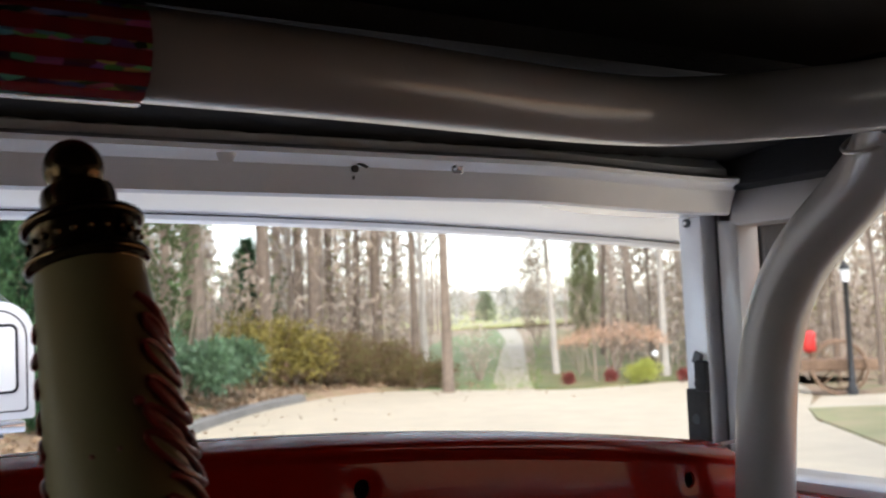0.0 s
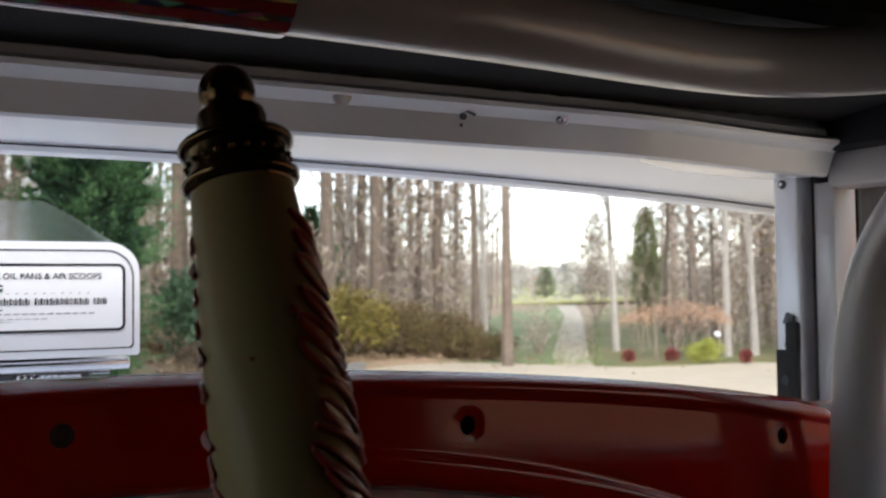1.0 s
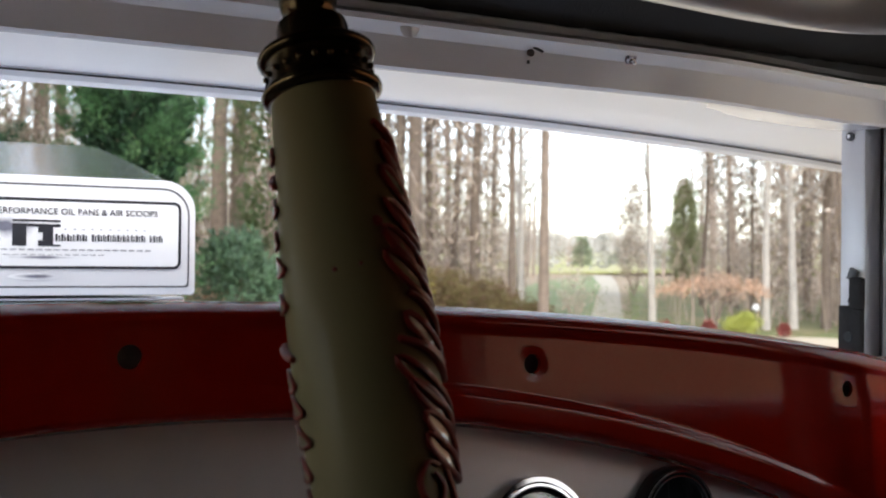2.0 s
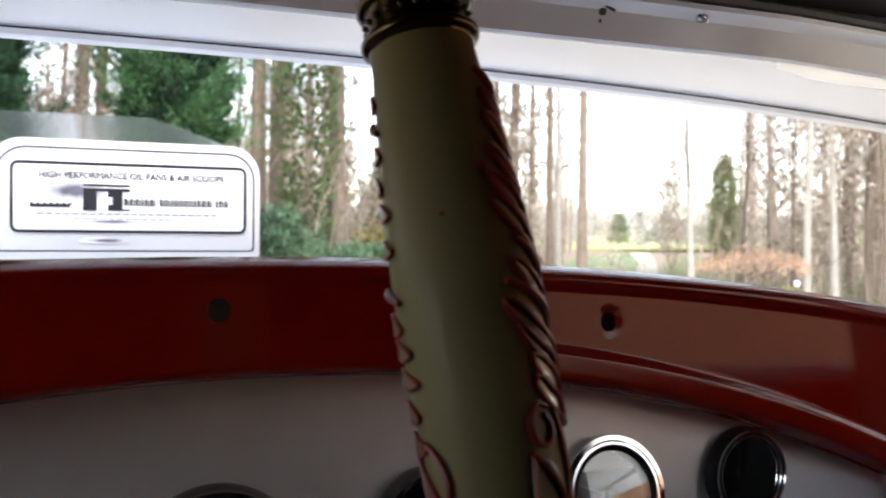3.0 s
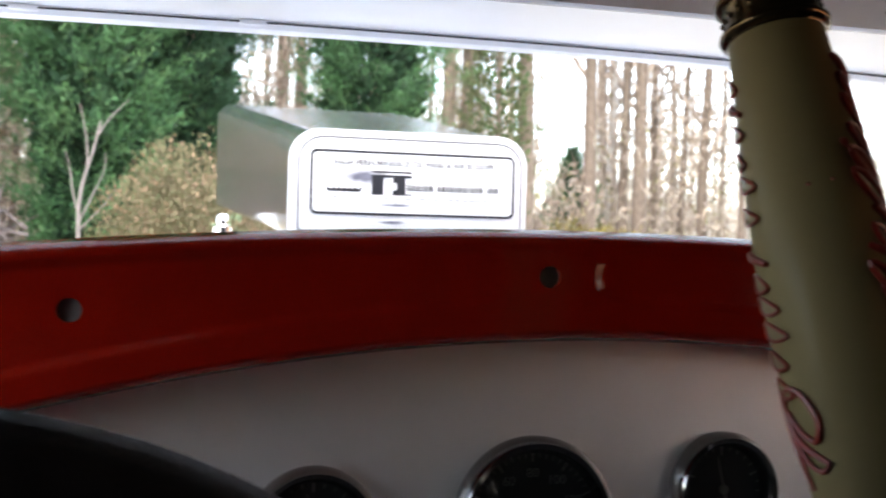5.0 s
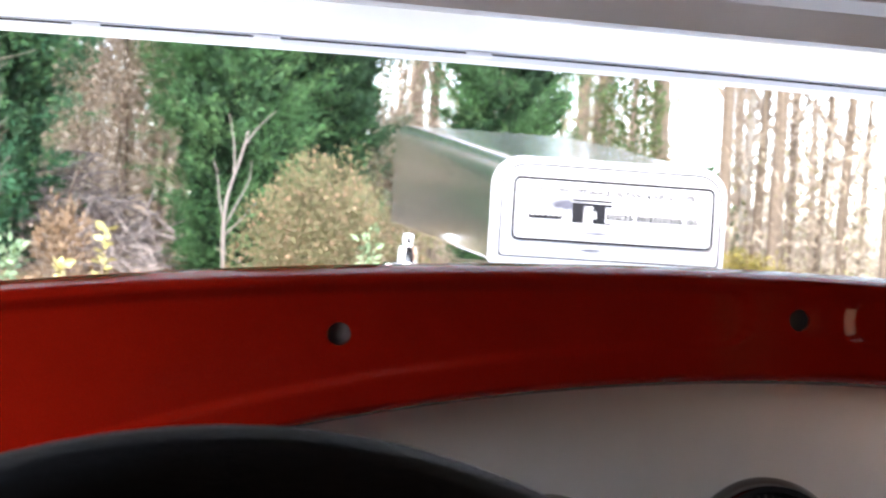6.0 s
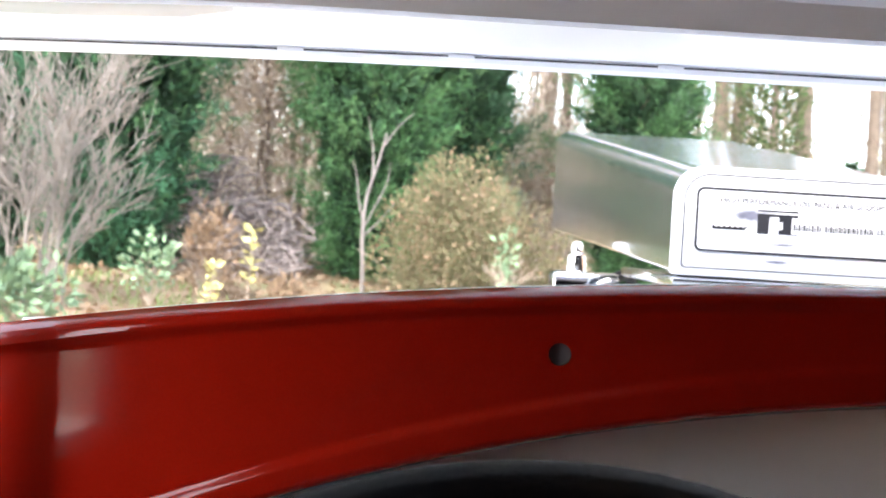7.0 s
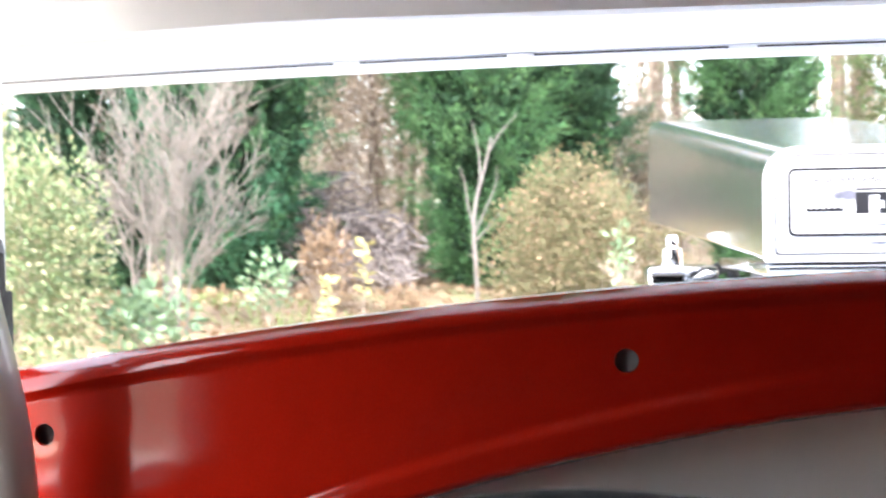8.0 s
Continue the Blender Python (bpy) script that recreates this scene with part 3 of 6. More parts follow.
halo = smooth_line([(-0.55, -0.6, 1.235), (-0.55, 0.2, 1.228), (-0.54, 0.44, 1.228), (-0.50, 0.53, 1.227), (-0.42, 0.572, 1.227), (-0.2, 0.578, 1.227), (0.0, 0.582, 1.227), (0.2, 0.592, 1.227),
                    (0.36, 0.608, 1.227), (0.44, 0.600, 1.227), (0.50, 0.562, 1.228), (0.54, 0.48, 1.226), (0.555, 0.35, 1.228), (0.555, -0.6, 1.235)], 10)
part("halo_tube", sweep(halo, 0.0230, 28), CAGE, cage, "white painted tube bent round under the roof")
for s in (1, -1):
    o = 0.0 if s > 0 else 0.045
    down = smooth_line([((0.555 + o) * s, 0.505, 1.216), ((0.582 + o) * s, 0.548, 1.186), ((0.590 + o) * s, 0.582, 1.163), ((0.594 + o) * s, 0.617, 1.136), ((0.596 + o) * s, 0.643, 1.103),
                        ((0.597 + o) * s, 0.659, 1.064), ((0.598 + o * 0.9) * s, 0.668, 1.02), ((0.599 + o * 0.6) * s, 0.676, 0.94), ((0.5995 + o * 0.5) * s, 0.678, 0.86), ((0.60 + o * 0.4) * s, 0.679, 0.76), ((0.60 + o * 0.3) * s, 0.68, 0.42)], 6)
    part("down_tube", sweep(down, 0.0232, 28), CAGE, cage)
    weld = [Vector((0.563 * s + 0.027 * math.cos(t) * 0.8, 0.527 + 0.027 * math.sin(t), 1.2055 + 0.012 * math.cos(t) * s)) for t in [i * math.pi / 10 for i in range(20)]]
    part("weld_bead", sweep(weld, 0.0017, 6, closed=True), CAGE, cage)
wrap = part("sticker", ([], []), FOIL, cage, "holographic foil sticker with red stripes")
sv, sf, sr, srf = [], [], [], []
for i in range(31):
    x = -0.14 + 0.223 * i / 30
    y = float(np.interp(x, [p.x for p in halo[30:100]], [p.y for p in halo[30:100]]))
    for j in range(25):
        a = radians(95 + 190 * j / 24)
        r = 0.0241
        sv.append(Vector((x, y + r * math.cos(a), 1.227 + r * math.sin(a))))
        w = 0.0006 * noise.noise(Vector((x * 40, j, 0)))
        sr.append(Vector((x, y + (r + 0.0010) * math.cos(a + w * 60), 1.227 + (r + 0.0010) * math.sin(a + w * 60))))
for i in range(30):
    for j in range(24):
        q = (i * 25 + j, (i + 1) * 25 + j, (i + 1) * 25 + j + 1, i * 25 + j + 1)
        sf.append(q)
        if j % 3 < 2:
            srf.append(q)
wrap.data = mesh_of(sv, sf, FOIL, m=CAR)
part("stripe", (sr, srf), FOILRED, wrap, "dark red stripes")

# ---- shift lever with a tavern tap handle ----
lever = thing("shift_lever", "cream glazed tap handle with raised red script as gear lever", "gear lever")
foot, tip = Vector((0.0601, 0.4767, 0.9138)), Vector((0.0463, 0.5628, 1.1794))
UPWARD = (tip - foot).normalized()
ACROSS = (Vector((1, 0, 0)) - UPWARD * UPWARD.x).normalized()
AXIS = Matrix.Translation(foot) @ Matrix((ACROSS, UPWARD.cross(ACROSS), UPWARD)).transposed().to_4x4()
K = (tip - foot).length / 0.274
BODY = [(-0.030, 0.0195), (0.000, 0.0224), (0.018, 0.0246), (0.033, 0.0261), (0.055, 0.0274), (0.077, 0.0284), (0.100, 0.0289), (0.121, 0.0286), (0.145, 0.0274), (0.165, 0.0260), (0.195, 0.0236), (0.220, 0.0217)]


def body_radius(h):
    for (a, r), (b, q) in zip(BODY, BODY[1:]):
        if h <= b:
            t = (h - a) / (b - a)
            return r + (q - r) * t
    return BODY[-1][1]


prof = [(body_radius(-0.03 + 0.247 * i / 48), (-0.03 + 0.247 * i / 48) * K) for i in range(49)]
part("grip", moved(lathe(prof, 64), AXIS), CREAM, lever, "cream glazed tapering grip", sharp=60)
collar = [(0.0215, 0.212), (0.0222, 0.2150)] + [(0.0230 + 0.0028 * math.cos(radians(t)), 0.2185 + 0.0026 * math.sin(radians(t))) for t in range(-90, 91, 30)]
collar += [(0.0224, 0.2215), (0.0221, 0.2255), (0.0221, 0.2300), (0.0224, 0.2325)] + [(0.0228 + 0.0026 * math.cos(radians(t)), 0.2350 + 0.0024 * math.sin(radians(t))) for t in range(-90, 91, 30)]
collar += [(0.0205, 0.2385), (0.0170, 0.2400), (0.0154, 0.2412)]
part("collar", moved(lathe([(r, h * K) for r, h in collar], 48), AXIS), BRASS, lever, "turned antique brass collar with two rings")
knob = [(0.0154, 0.2412), (0.0156, 0.2480), (0.0148, 0.2510), (0.0118, 0.2530)] + [(0.0126 * math.cos(a), 0.2615 + 0.0126 * math.sin(a)) for a in [radians(-48 + 138 * i / 14) for i in range(15)]]
part("finial", moved(lathe([(max(r, 0.0001), h * K) for r, h in knob], 40), AXIS), BRASS, lever, "round antique brass finial")
for i in range(22):
    a = 2 * math.pi * i / 22
    part("collar_bead", moved(lathe([(0.0001, 0.0015), (0.0012, 0.001), (0.0016, 0.0), (0.0012, -0.001), (0.0001, -0.0015)], 8), AXIS @ Matrix.Translation((0.0224 * math.cos(a), 0.0224 * math.sin(a), 0.2270 * K))), BRASS, lever)
part("ferrule", moved(lathe([(0.0001, -0.043), (0.012, -0.043), (0.018, -0.040), (0.0205, -0.034), (0.0208, -0.030), (0.0196, -0.028)], 40), AXIS), BRASS, lever, "antique brass ferrule")
rod = smooth_line([AXIS @ Vector((0, 0, -0.04)), Vector((0.066, 0.445, 0.80)), Vector((0.06, 0.42, 0.65)), Vector((0.05, 0.40, 0.42))])
part("lever_rod", sweep(rod, 0.0075, 14), CHROME, lever, "chromed lever rod")


def on_grip(angle, h, lift=0.0):
    r = body_radius(h) + lift
    return AXIS @ Vector((r * math.cos(angle), r * math.sin(angle), h * K))


def stroke(points, width, mat, name, lift=0.0012):
    line = smooth_line([on_grip(radians(a), h, lift) for a, h in points], 5)
    n = len(line)
    part(name, sweep(line, [width * (0.45 + 0.55 * math.sin(math.pi * (0.12 + 0.76 * i / (n - 1)))) for i in range(n)], 8), mat, lever)


def letter(a0, h0, da, dh, wide=0.0055, rim=0.0013, fill=None):
    """A slanted pointed loop of raised script: a red rim round a domed island."""
    ring, n = [], 18
    for i in range(n):
        t = 2 * math.pi * i / n
        u, v = 0.5 - 0.5 * math.cos(t), math.sin(t) * (0.75 + 0.25 * math.cos(t))
        h = h0 + dh * (u + 0.16 * math.sin(math.pi * u)) + wide * 0.62 * v
        ring.append(on_grip(radians(a0 + da * u + math.degrees(wide * 0.55 * v / 0.027)), h, 0.0011))
    low = [p + (AXIS @ Vector((0, 0, h0 * K)) - p) * 0.08 for p in ring]
    part("script_letter", joined(sweep(ring, [rim * (0.85 + 0.45 * math.sin(math.pi * i / n)) for i in range(n)], 8, closed=True),
                                 (ring + low, [(i, (i + 1) % n, n + (i + 1) % n, n + i) for i in range(n)])), SCRIPT, lever)
    mid = sum(ring, Vector()) / n
    out = (mid - AXIS @ Vector((0, 0, (h0 + dh / 2) * K))).normalized()
    isl = [mid + (p - mid) * 0.93 for p in ring] + [mid + (p - mid) * 0.5 + out * 0.0010 for p in ring] + [mid + out * 0.0013]
    part("letter_island", (isl, [(i, (i + 1) % n, n + (i + 1) % n, n + i) for i in range(n)] + [(n + i, n + (i + 1) % n, 2 * n) for i in range(n)]), fill, lever)


# one line of script up each side of the grip, and a flourished capital at its foot
rng = random.Random(5)
starts = (-66, -64, -70, -74, -80, -84, -68, -76, -86, -90, -80, -74, -72)
for k, h in enumerate((0.197, 0.188, 0.177, 0.1625, 0.151, 0.141, 0.1245, 0.1165, 0.107, 0.100, 0.091, 0.079, 0.071)):
    a0 = starts[k] + rng.uniform(-2, 2)
    turn = -20 - a0
    if k in (0, 6, 8):
        stroke([(a0, h), (a0 + 0.3 * turn, h - 0.003), (a0 + 0.6 * turn, h - 0.008), (a0 + turn, h - 0.014)], 0.0021, SCRIPT, "script_letter", 0.0014)
    else:
        letter(a0, h, turn, -0.0155 * turn / 52, 0.0050 + 0.0010 * rng.random(), 0.0014, SCRIPT if k in (1, 3, 4) else ISLAND)
        if k in (2, 4, 7, 10):
            stroke([(a0 + 0.7 * turn, h - 0.014), (a0 + 0.9 * turn, h - 0.012), (a0 + turn, h - 0.008)], 0.0012, SCRIPT, "script_letter", 0.0012)
for k, h in enumerate((0.199, 0.187, 0.1765, 0.163, 0.151, 0.1365, 0.1165, 0.106, 0.0955, 0.084, 0.072, 0.060)):
    a0 = -219 + 1.1 * k + rng.uniform(-3, 3)
    if k in (1, 6):
        stroke([(a0 + 6, h), (a0 + 16, h - 0.004), (a0 + 36, h - 0.009)], 0.0020, SCRIPT, "script_letter", 0.0014)
    else:
        letter(a0, h, 31 + rng.uniform(-4, 6), -0.0085, 0.0052, 0.0007, ISLAND)
capital_right = (([(-66, 0.060), (-77, 0.0615), (-86, 0.055), (-82, 0.048), (-70, 0.047), (-64, 0.053), (-72, 0.0575)], 0.0014), ([(-88, 0.044), (-74, 0.038), (-60, 0.029), (-46, 0.020)], 0.0019),
                 ([(-86, 0.043), (-89, 0.030), (-86, 0.019), (-74, 0.0145), (-62, 0.020), (-63, 0.033), (-74, 0.041)], 0.0013), ([(-62, 0.063), (-51, 0.051), (-45, 0.037), (-43, 0.023)], 0.0014))
capital_left = (([(-200, 0.049), (-188, 0.055), (-170, 0.051), (-159, 0.040), (-165, 0.032), (-180, 0.036), (-194, 0.045)], 0.0015), ([(-198, 0.046), (-190, 0.035), (-174, 0.028), (-157, 0.0225)], 0.0017),
                ([(-192, 0.034), (-182, 0.024), (-168, 0.020), (-158, 0.0220)], 0.0012), ([(-204, 0.058), (-203, 0.042), (-197, 0.028), (-188, 0.013)], 0.0014))
for points, width in capital_right + capital_left:
    stroke(points, width, SCRIPT, "script_letter", 0.0010)
for a, h, r in ((-83, 0.1537, 0.0024), (-125.5, 0.1363, 0.0010), (-104.5, 0.1370, 0.0008)):
    p = on_grip(radians(a), h, 0.0)
    out = (p - AXIS @ Vector((0, 0, h * K))).normalized()
    part("script_dot", moved(lathe([(0.0001, 0.0012), (r * 0.7, 0.0009), (r, 0.0), (r, -0.001)], 12), Matrix.Translation(p) @ out.to_track_quat("Z", "Y").to_matrix().to_4x4()), SCRIPT, lever)

# ---- gauges ----


def gauge(x, z, r, kind):
    """A round gauge: bezel, dial, marks, needle and glass, facing the seats."""
    at = pose(x, 0.7515 + 0.11 * (z - 0.86), z, {"bright": 77.2, "dark": 87.0}[kind] if kind in ("bright", "dark") else 84)
    label = {"speed": "large black speedometer with pale numbers and a chrome bezel", "small": "small black gauge with pale marks and a chrome bezel coloured dark",
             "bright": "small gauge with a bright chrome bezel and shining glass", "dark": "small dark gauge with a deep black bezel and thin chrome rings"}[kind]
    g = thing("gauge", label, "gauge", "gauges in the dashboard")
    w = {"speed": 0.0070, "bright": 0.0070, "dark": 0.0040}.get(kind, 0.006)
    bez = [(r + 0.001, 0.0), (r + 0.001, 0.006), (r - 0.001, 0.011), (r - w * 0.5, 0.0135), (r - w, 0.012), (r - w - 0.001, 0.008), (r - w - 0.003, 0.002)]
    if kind == "bright":
        bez = [(r + 0.001, 0.0), (r + 0.001, 0.0105), (r, 0.0122), (r - 0.0034, 0.0124), (r - 0.0040, 0.0104), (r - 0.0046, 0.0122), (r - 0.0064, 0.0122), (r - 0.0070, 0.0080), (r - 0.0085, 0.002)]
    if kind == "dark":
        bez = [(r + 0.003, 0.0), (r + 0.003, 0.006), (r + 0.001, 0.0112), (r - 0.001, 0.0122), (r - 0.003, 0.0118), (r - 0.0040, 0.0105), (r - 0.0045, 0.008), (r - 0.006, 0.002)]
        for off, h, wire in ((0.0002, 0.0122, 0.0008), (0.0036, 0.0116, 0.0009)):
            part("chrome_ring", sweep([at @ Vector(((r - off) * math.cos(t), (r - off) * math.sin(t), h)) for t in [2 * math.pi * i / 56 for i in range(56)]], wire, 8, closed=True), POLISHED, g, "thin chrome ring")
    part("bezel", moved(lathe(bez, 56), at), {"bright": CHROME, "dark": GLOSSBLACK}.get(kind, BEZEL), g, "deep black bezel" if kind == "dark" else "chrome bezel")
    if kind == "bright":
        part("inner_ring", moved(lathe([(r - w - 0.0005, 0.0125), (r - w - 0.0035, 0.0100), (r - w - 0.0040, 0.002)], 56), at), INK, g, "black inner ring")
    part("dial", moved(lathe([(0.0001, 0.0015), (r - w, 0.0015)], 48), at), DIAL, g, "black dial")
    ticks = []
    n = 41 if kind == "speed" else 21
    for i in range(n):
        a = radians(225 - 270 * i / (n - 1))
        long = i % 5 == 0
        r1, r0 = r - w - 0.0035, r - w - (0.0095 if long else 0.0065)
        wd = 0.0006 if long else 0.0003
        c, s = Vector((math.cos(a), math.sin(a), 0)), Vector((-math.sin(a), math.cos(a), 0))
        z0 = Vector((0, 0, 0.0021))
        ticks.append(([c * r0 - s * wd + z0, c * r1 - s * wd + z0, c * r1 + s * wd + z0, c * r0 + s * wd + z0], [(0, 1, 2, 3)]))
    tagged(part("dial_marks", moved(joined(*ticks), at), MARK, g), kind="stuff")
    if kind == "speed":
        for text, i in (("20", 5), ("40", 10), ("60", 15), ("80", 20), ("100", 25), ("120", 30), ("140", 35)):
            a = radians(225 - 270 * i / 40)
            part("number", lettering(text, 0.0088, at @ Matrix.Translation(((r - 0.0235) * math.cos(a), (r - 0.0235) * math.sin(a), 0.0022))), MARK, g)
    a = radians({"speed": 225, "small": 100, "bright": 160, "dark": 95}[kind])
    c, s = Vector((math.cos(a), math.sin(a), 0)), Vector((-math.sin(a), math.cos(a), 0))
    z0 = Vector((0, 0, 0.004))
    ndl = ([c * -0.008 - s * 0.0012 + z0, c * (r - w - 0.010) - s * 0.0003 + z0, c * (r - w - 0.010) + s * 0.0003 + z0, c * -0.008 + s * 0.0012 + z0], [(0, 1, 2, 3)])
    part("needle", moved(joined(ndl, moved(lathe([(0.0001, 0.006), (0.003, 0.0055), (0.0034, 0.003)], 14), Matrix())), at), MARK, g)
    pane = part("glass", moved(lathe([(0.0001, 0.0098), (r * 0.5, 0.00972), (r - w - 0.0005, 0.0095), (r - w - 0.0005, 0.0085), (r * 0.5, 0.00872), (0.0001, 0.0088)], 48), at), GLASS, g, "clear glass")
    pane.visible_shadow = False
    return g


gauge(-0.134, 0.839, 0.041, "small")
gauge(0.0105, 0.841, 0.0535, "speed")
gauge(0.1495, 0.855, 0.0385, "small")
gauge(0.287, 0.8615, 0.0412, "bright")
gauge(0.4085, 0.8665, 0.0322, "dark")

# ---- steering wheel ----
wheel = thing("steering_wheel", "thick black leather rimmed steering wheel", "steering wheel")
WM = pose(-0.303, 0.338, 0.752, 0, 0, 12.9) @ pose(0, 0, 0, 64.5)
rim = [WM @ Vector((0.2295 * math.cos(t), 0.2295 * math.sin(t), 0)) for t in [2 * math.pi * i / 96 for i in range(96)]]
part("rim", sweep(rim, 0.0175, 20, closed=True), LEATHER, wheel, "black leather rim")
for a in (90 + 90, 0, 270):
    d = Vector((math.cos(radians(a)), math.sin(radians(a)), 0))
    part("spoke", sweep([WM @ (d * 0.03 + Vector((0, 0, -0.03))), WM @ (d * 0.11 + Vector((0, 0, -0.014))), WM @ (d * 0.225)], [0.014, 0.011, 0.009], 10), CHROME, wheel, "chromed spoke")
part("hub", moved(lathe([(0.0001, -0.008), (0.03, -0.010), (0.04, -0.02), (0.042, -0.045), (0.02, -0.06)], 32), WM), LEATHER, wheel)
part("column", sweep([WM @ Vector((0, 0, -0.05)), WM @ Vector((0, 0, -0.50))], 0.02, 16), STEEL_DARK, wheel)

# ---- engine scoop ahead of the windscreen ----
scoop = thing("air_scoop", "polished aluminium engine air scoop with a white sign plate", "air scoop")


def arch(x0, x1, z0, z1, r, n=8, rb=0.004):
    pts = []
    for cx, cz, rr, a0 in ((x1 - rb, z0 + rb, rb, -90), (x1 - r, z1 - r, r, 0), (x0 + r, z1 - r, r, 90), (x0 + rb, z0 + rb, rb, 180)):
        pts += [(cx + rr * math.cos(radians(a0 + 90 * i / n)), cz + rr * math.sin(radians(a0 + 90 * i / n))) for i in range(n + 1)]
    return pts


def shell(sections):
    verts, faces = [], []
    k = len(sections[0][1])
    for y, pts in sections:
        verts += [Vector((x, y, z)) for x, z in pts]
    for i in range(len(sections) - 1):
        for j in range(k):
            q = (j + 1) % k
            faces.append((i * k + j, i * k + q, (i + 1) * k + q, (i + 1) * k + j))
    return verts, faces


X0, X1 = -0.104, 0.145
near, far = arch(X0, X1, 1.020, 1.128, 0.030), arch(X0 - 0.036, X1 + 0.028, 1.062, 1.227, 0.022)
mid = [((a[0] + b[0]) / 2, (a[1] + b[1]) / 2) for a, b in zip(near, far)]
body_v, body_f = shell([(1.162, near), (1.50, mid), (1.85, far), (1.85, [(x * 0.97, 1.14 + (z - 1.14) * 0.95) for x, z in far]), (1.60, [(x * 0.93, 1.10 + (z - 1.10) * 0.8) for x, z in mid])])
part("scoop_shell", (body_v, body_f), POLISHED, scoop, "mirror polished aluminium shell", sharp=50)
back = arch(X0 - 0.001, X1 + 0.001, 1.018, 1.1295, 0.031)
inner = arch(X0 + 0.006, X1 - 0.006, 1.024, 1.1225, 0.026)
pv, pf = shell([(1.166, back), (1.157, back), (1.151, [(x * 0.985 + 0.0003, 1.074 + (z - 1.074) * 0.985) for x, z in back]), (1.150, inner)])
pf.append(tuple(len(pv) - len(inner) + i for i in range(len(inner))))
part("face_plate", (pv, pf), PLATE, scoop, "face plate with rounded corners, the sky it mirrors painted white", sharp=40)
gv0, gf0 = shell([(1.1497, arch(X0 + 0.0065, X1 - 0.0065, 1.0255, 1.1215, 0.0260)), (1.1497, arch(X0 + 0.0082, X1 - 0.0082, 1.0270, 1.1198, 0.0245))])
part("face_groove", (gv0, gf0), STEEL_DARK, scoop, "thin dark line round the face plate", sharp=0)
sign = part("sign", shell([(1.1502, arch(-0.084, 0.129, 1.044, 1.107, 0.006, rb=0.006)), (1.1492, arch(-0.084, 0.129, 1.044, 1.107, 0.006, rb=0.006))]), STICKER, scoop, "white sign with a black border")
outer_b, inner_b = arch(-0.085, 0.130, 1.043, 1.108, 0.007, rb=0.007), arch(-0.0825, 0.1275, 1.0455, 1.1055, 0.005, rb=0.005)
bv, bf = shell([(1.1487, outer_b), (1.1487, inner_b)])
part("sign_border", (bv, bf), INK, sign, sharp=0)
sv2 = [Vector((x, 1.1491, z)) for x, z in inner_b]
part("sign_face", (sv2, [tuple(range(len(sv2)))]), STICKER, sign, sharp=0)
part("sign_text", lettering("HIGH PERFORMANCE OIL PANS & AIR SCOOPS", 0.00805, pose(0.0232, 1.1484, 1.0958, 90), 0.0002), INK, sign, sharp=0)


def bars(rows, y=1.1484):
    return joined(*[([Vector((x0, y, z0)), Vector((x1, y, z0)), Vector((x1, y, z1)), Vector((x0, y, z1))], [(0, 1, 2, 3)]) for x0, x1, z0, z1 in rows])


logo = [(-0.0225, 0.019, 1.0862, 1.0880), (-0.0225, 0.019, 1.0815, 1.0842), (-0.0225, -0.0105, 1.0640, 1.0815), (0.0035, 0.0125, 1.0640, 1.0815), (-0.0005, 0.0035, 1.0640, 1.0690), (-0.0005, 0.0035, 1.0765, 1.0815), (0.0125, 0.019, 1.0640, 1.0652)]
part("sign_logo", bars(logo), INK, sign, sharp=0)
part("sign_mark", bars([(-0.068, -0.034, 1.0665, 1.0690)] + [(-0.068 + 0.0055 * i, -0.0655 + 0.0055 * i, 1.0690, 1.0702) for i in range(7)]), INK, sign, sharp=0)
words, x = [], 0.0145
for w in (0.0045, 0.0045, 0.0045, 0.0025, 0.0045, 0.0045, 0.0, 0.0045, 0.0045, 0.003, 0.0045, 0.0035, 0.0045, 0.0035, 0.0025, 0.004, 0.0045, 0.004, 0.0, 0.0025, 0.0045, 0.004):
    if w:
        words += [(x, x + w * 0.42, 1.0688, 1.0752), (x + w * 0.62, x + w * 0.9, 1.0688, 1.0740)]
    x += max(w, 0.0028) + 0.0006
for w in words:
    part("sign_bar", bars([w]), INK, sign, sharp=0)
tagged(part("sign_fine_print", bars([(-0.062 + 0.0075 * i, -0.0565 + 0.0075 * i, 1.0600, 1.0612) for i in range(22)] + [(-0.03 + 0.0075 * i, -0.0245 + 0.0075 * i, 1.0555, 1.0563) for i in range(12)]
                            + [(0.022 + 0.008 * i, 0.0245 + 0.008 * i, 1.0795, 1.0803) for i in range(10)]), FAINT, sign, sharp=0), kind="stuff")
# dark blots mirrored in the polished plate, painted on as flat shapes
sm = [Vector((-0.030 + 0.034 * math.cos(t) * (1 + 0.2 * noise.noise(Vector((math.cos(t) * 2, math.sin(t) * 2, 4)))), 1.1488, 1.081 + 0.0110 * math.sin(t) * (1 + 0.25 * noise.noise(Vector((math.cos(t) * 3, math.sin(t) * 3, 9)))))) for t in [2 * math.pi * i / 36 for i in range(36)]]
part("plate_reflection", (sm, [tuple(range(36))]), GREY_REFLECTION, sign, "grey reflection painted on the white face", sharp=0)
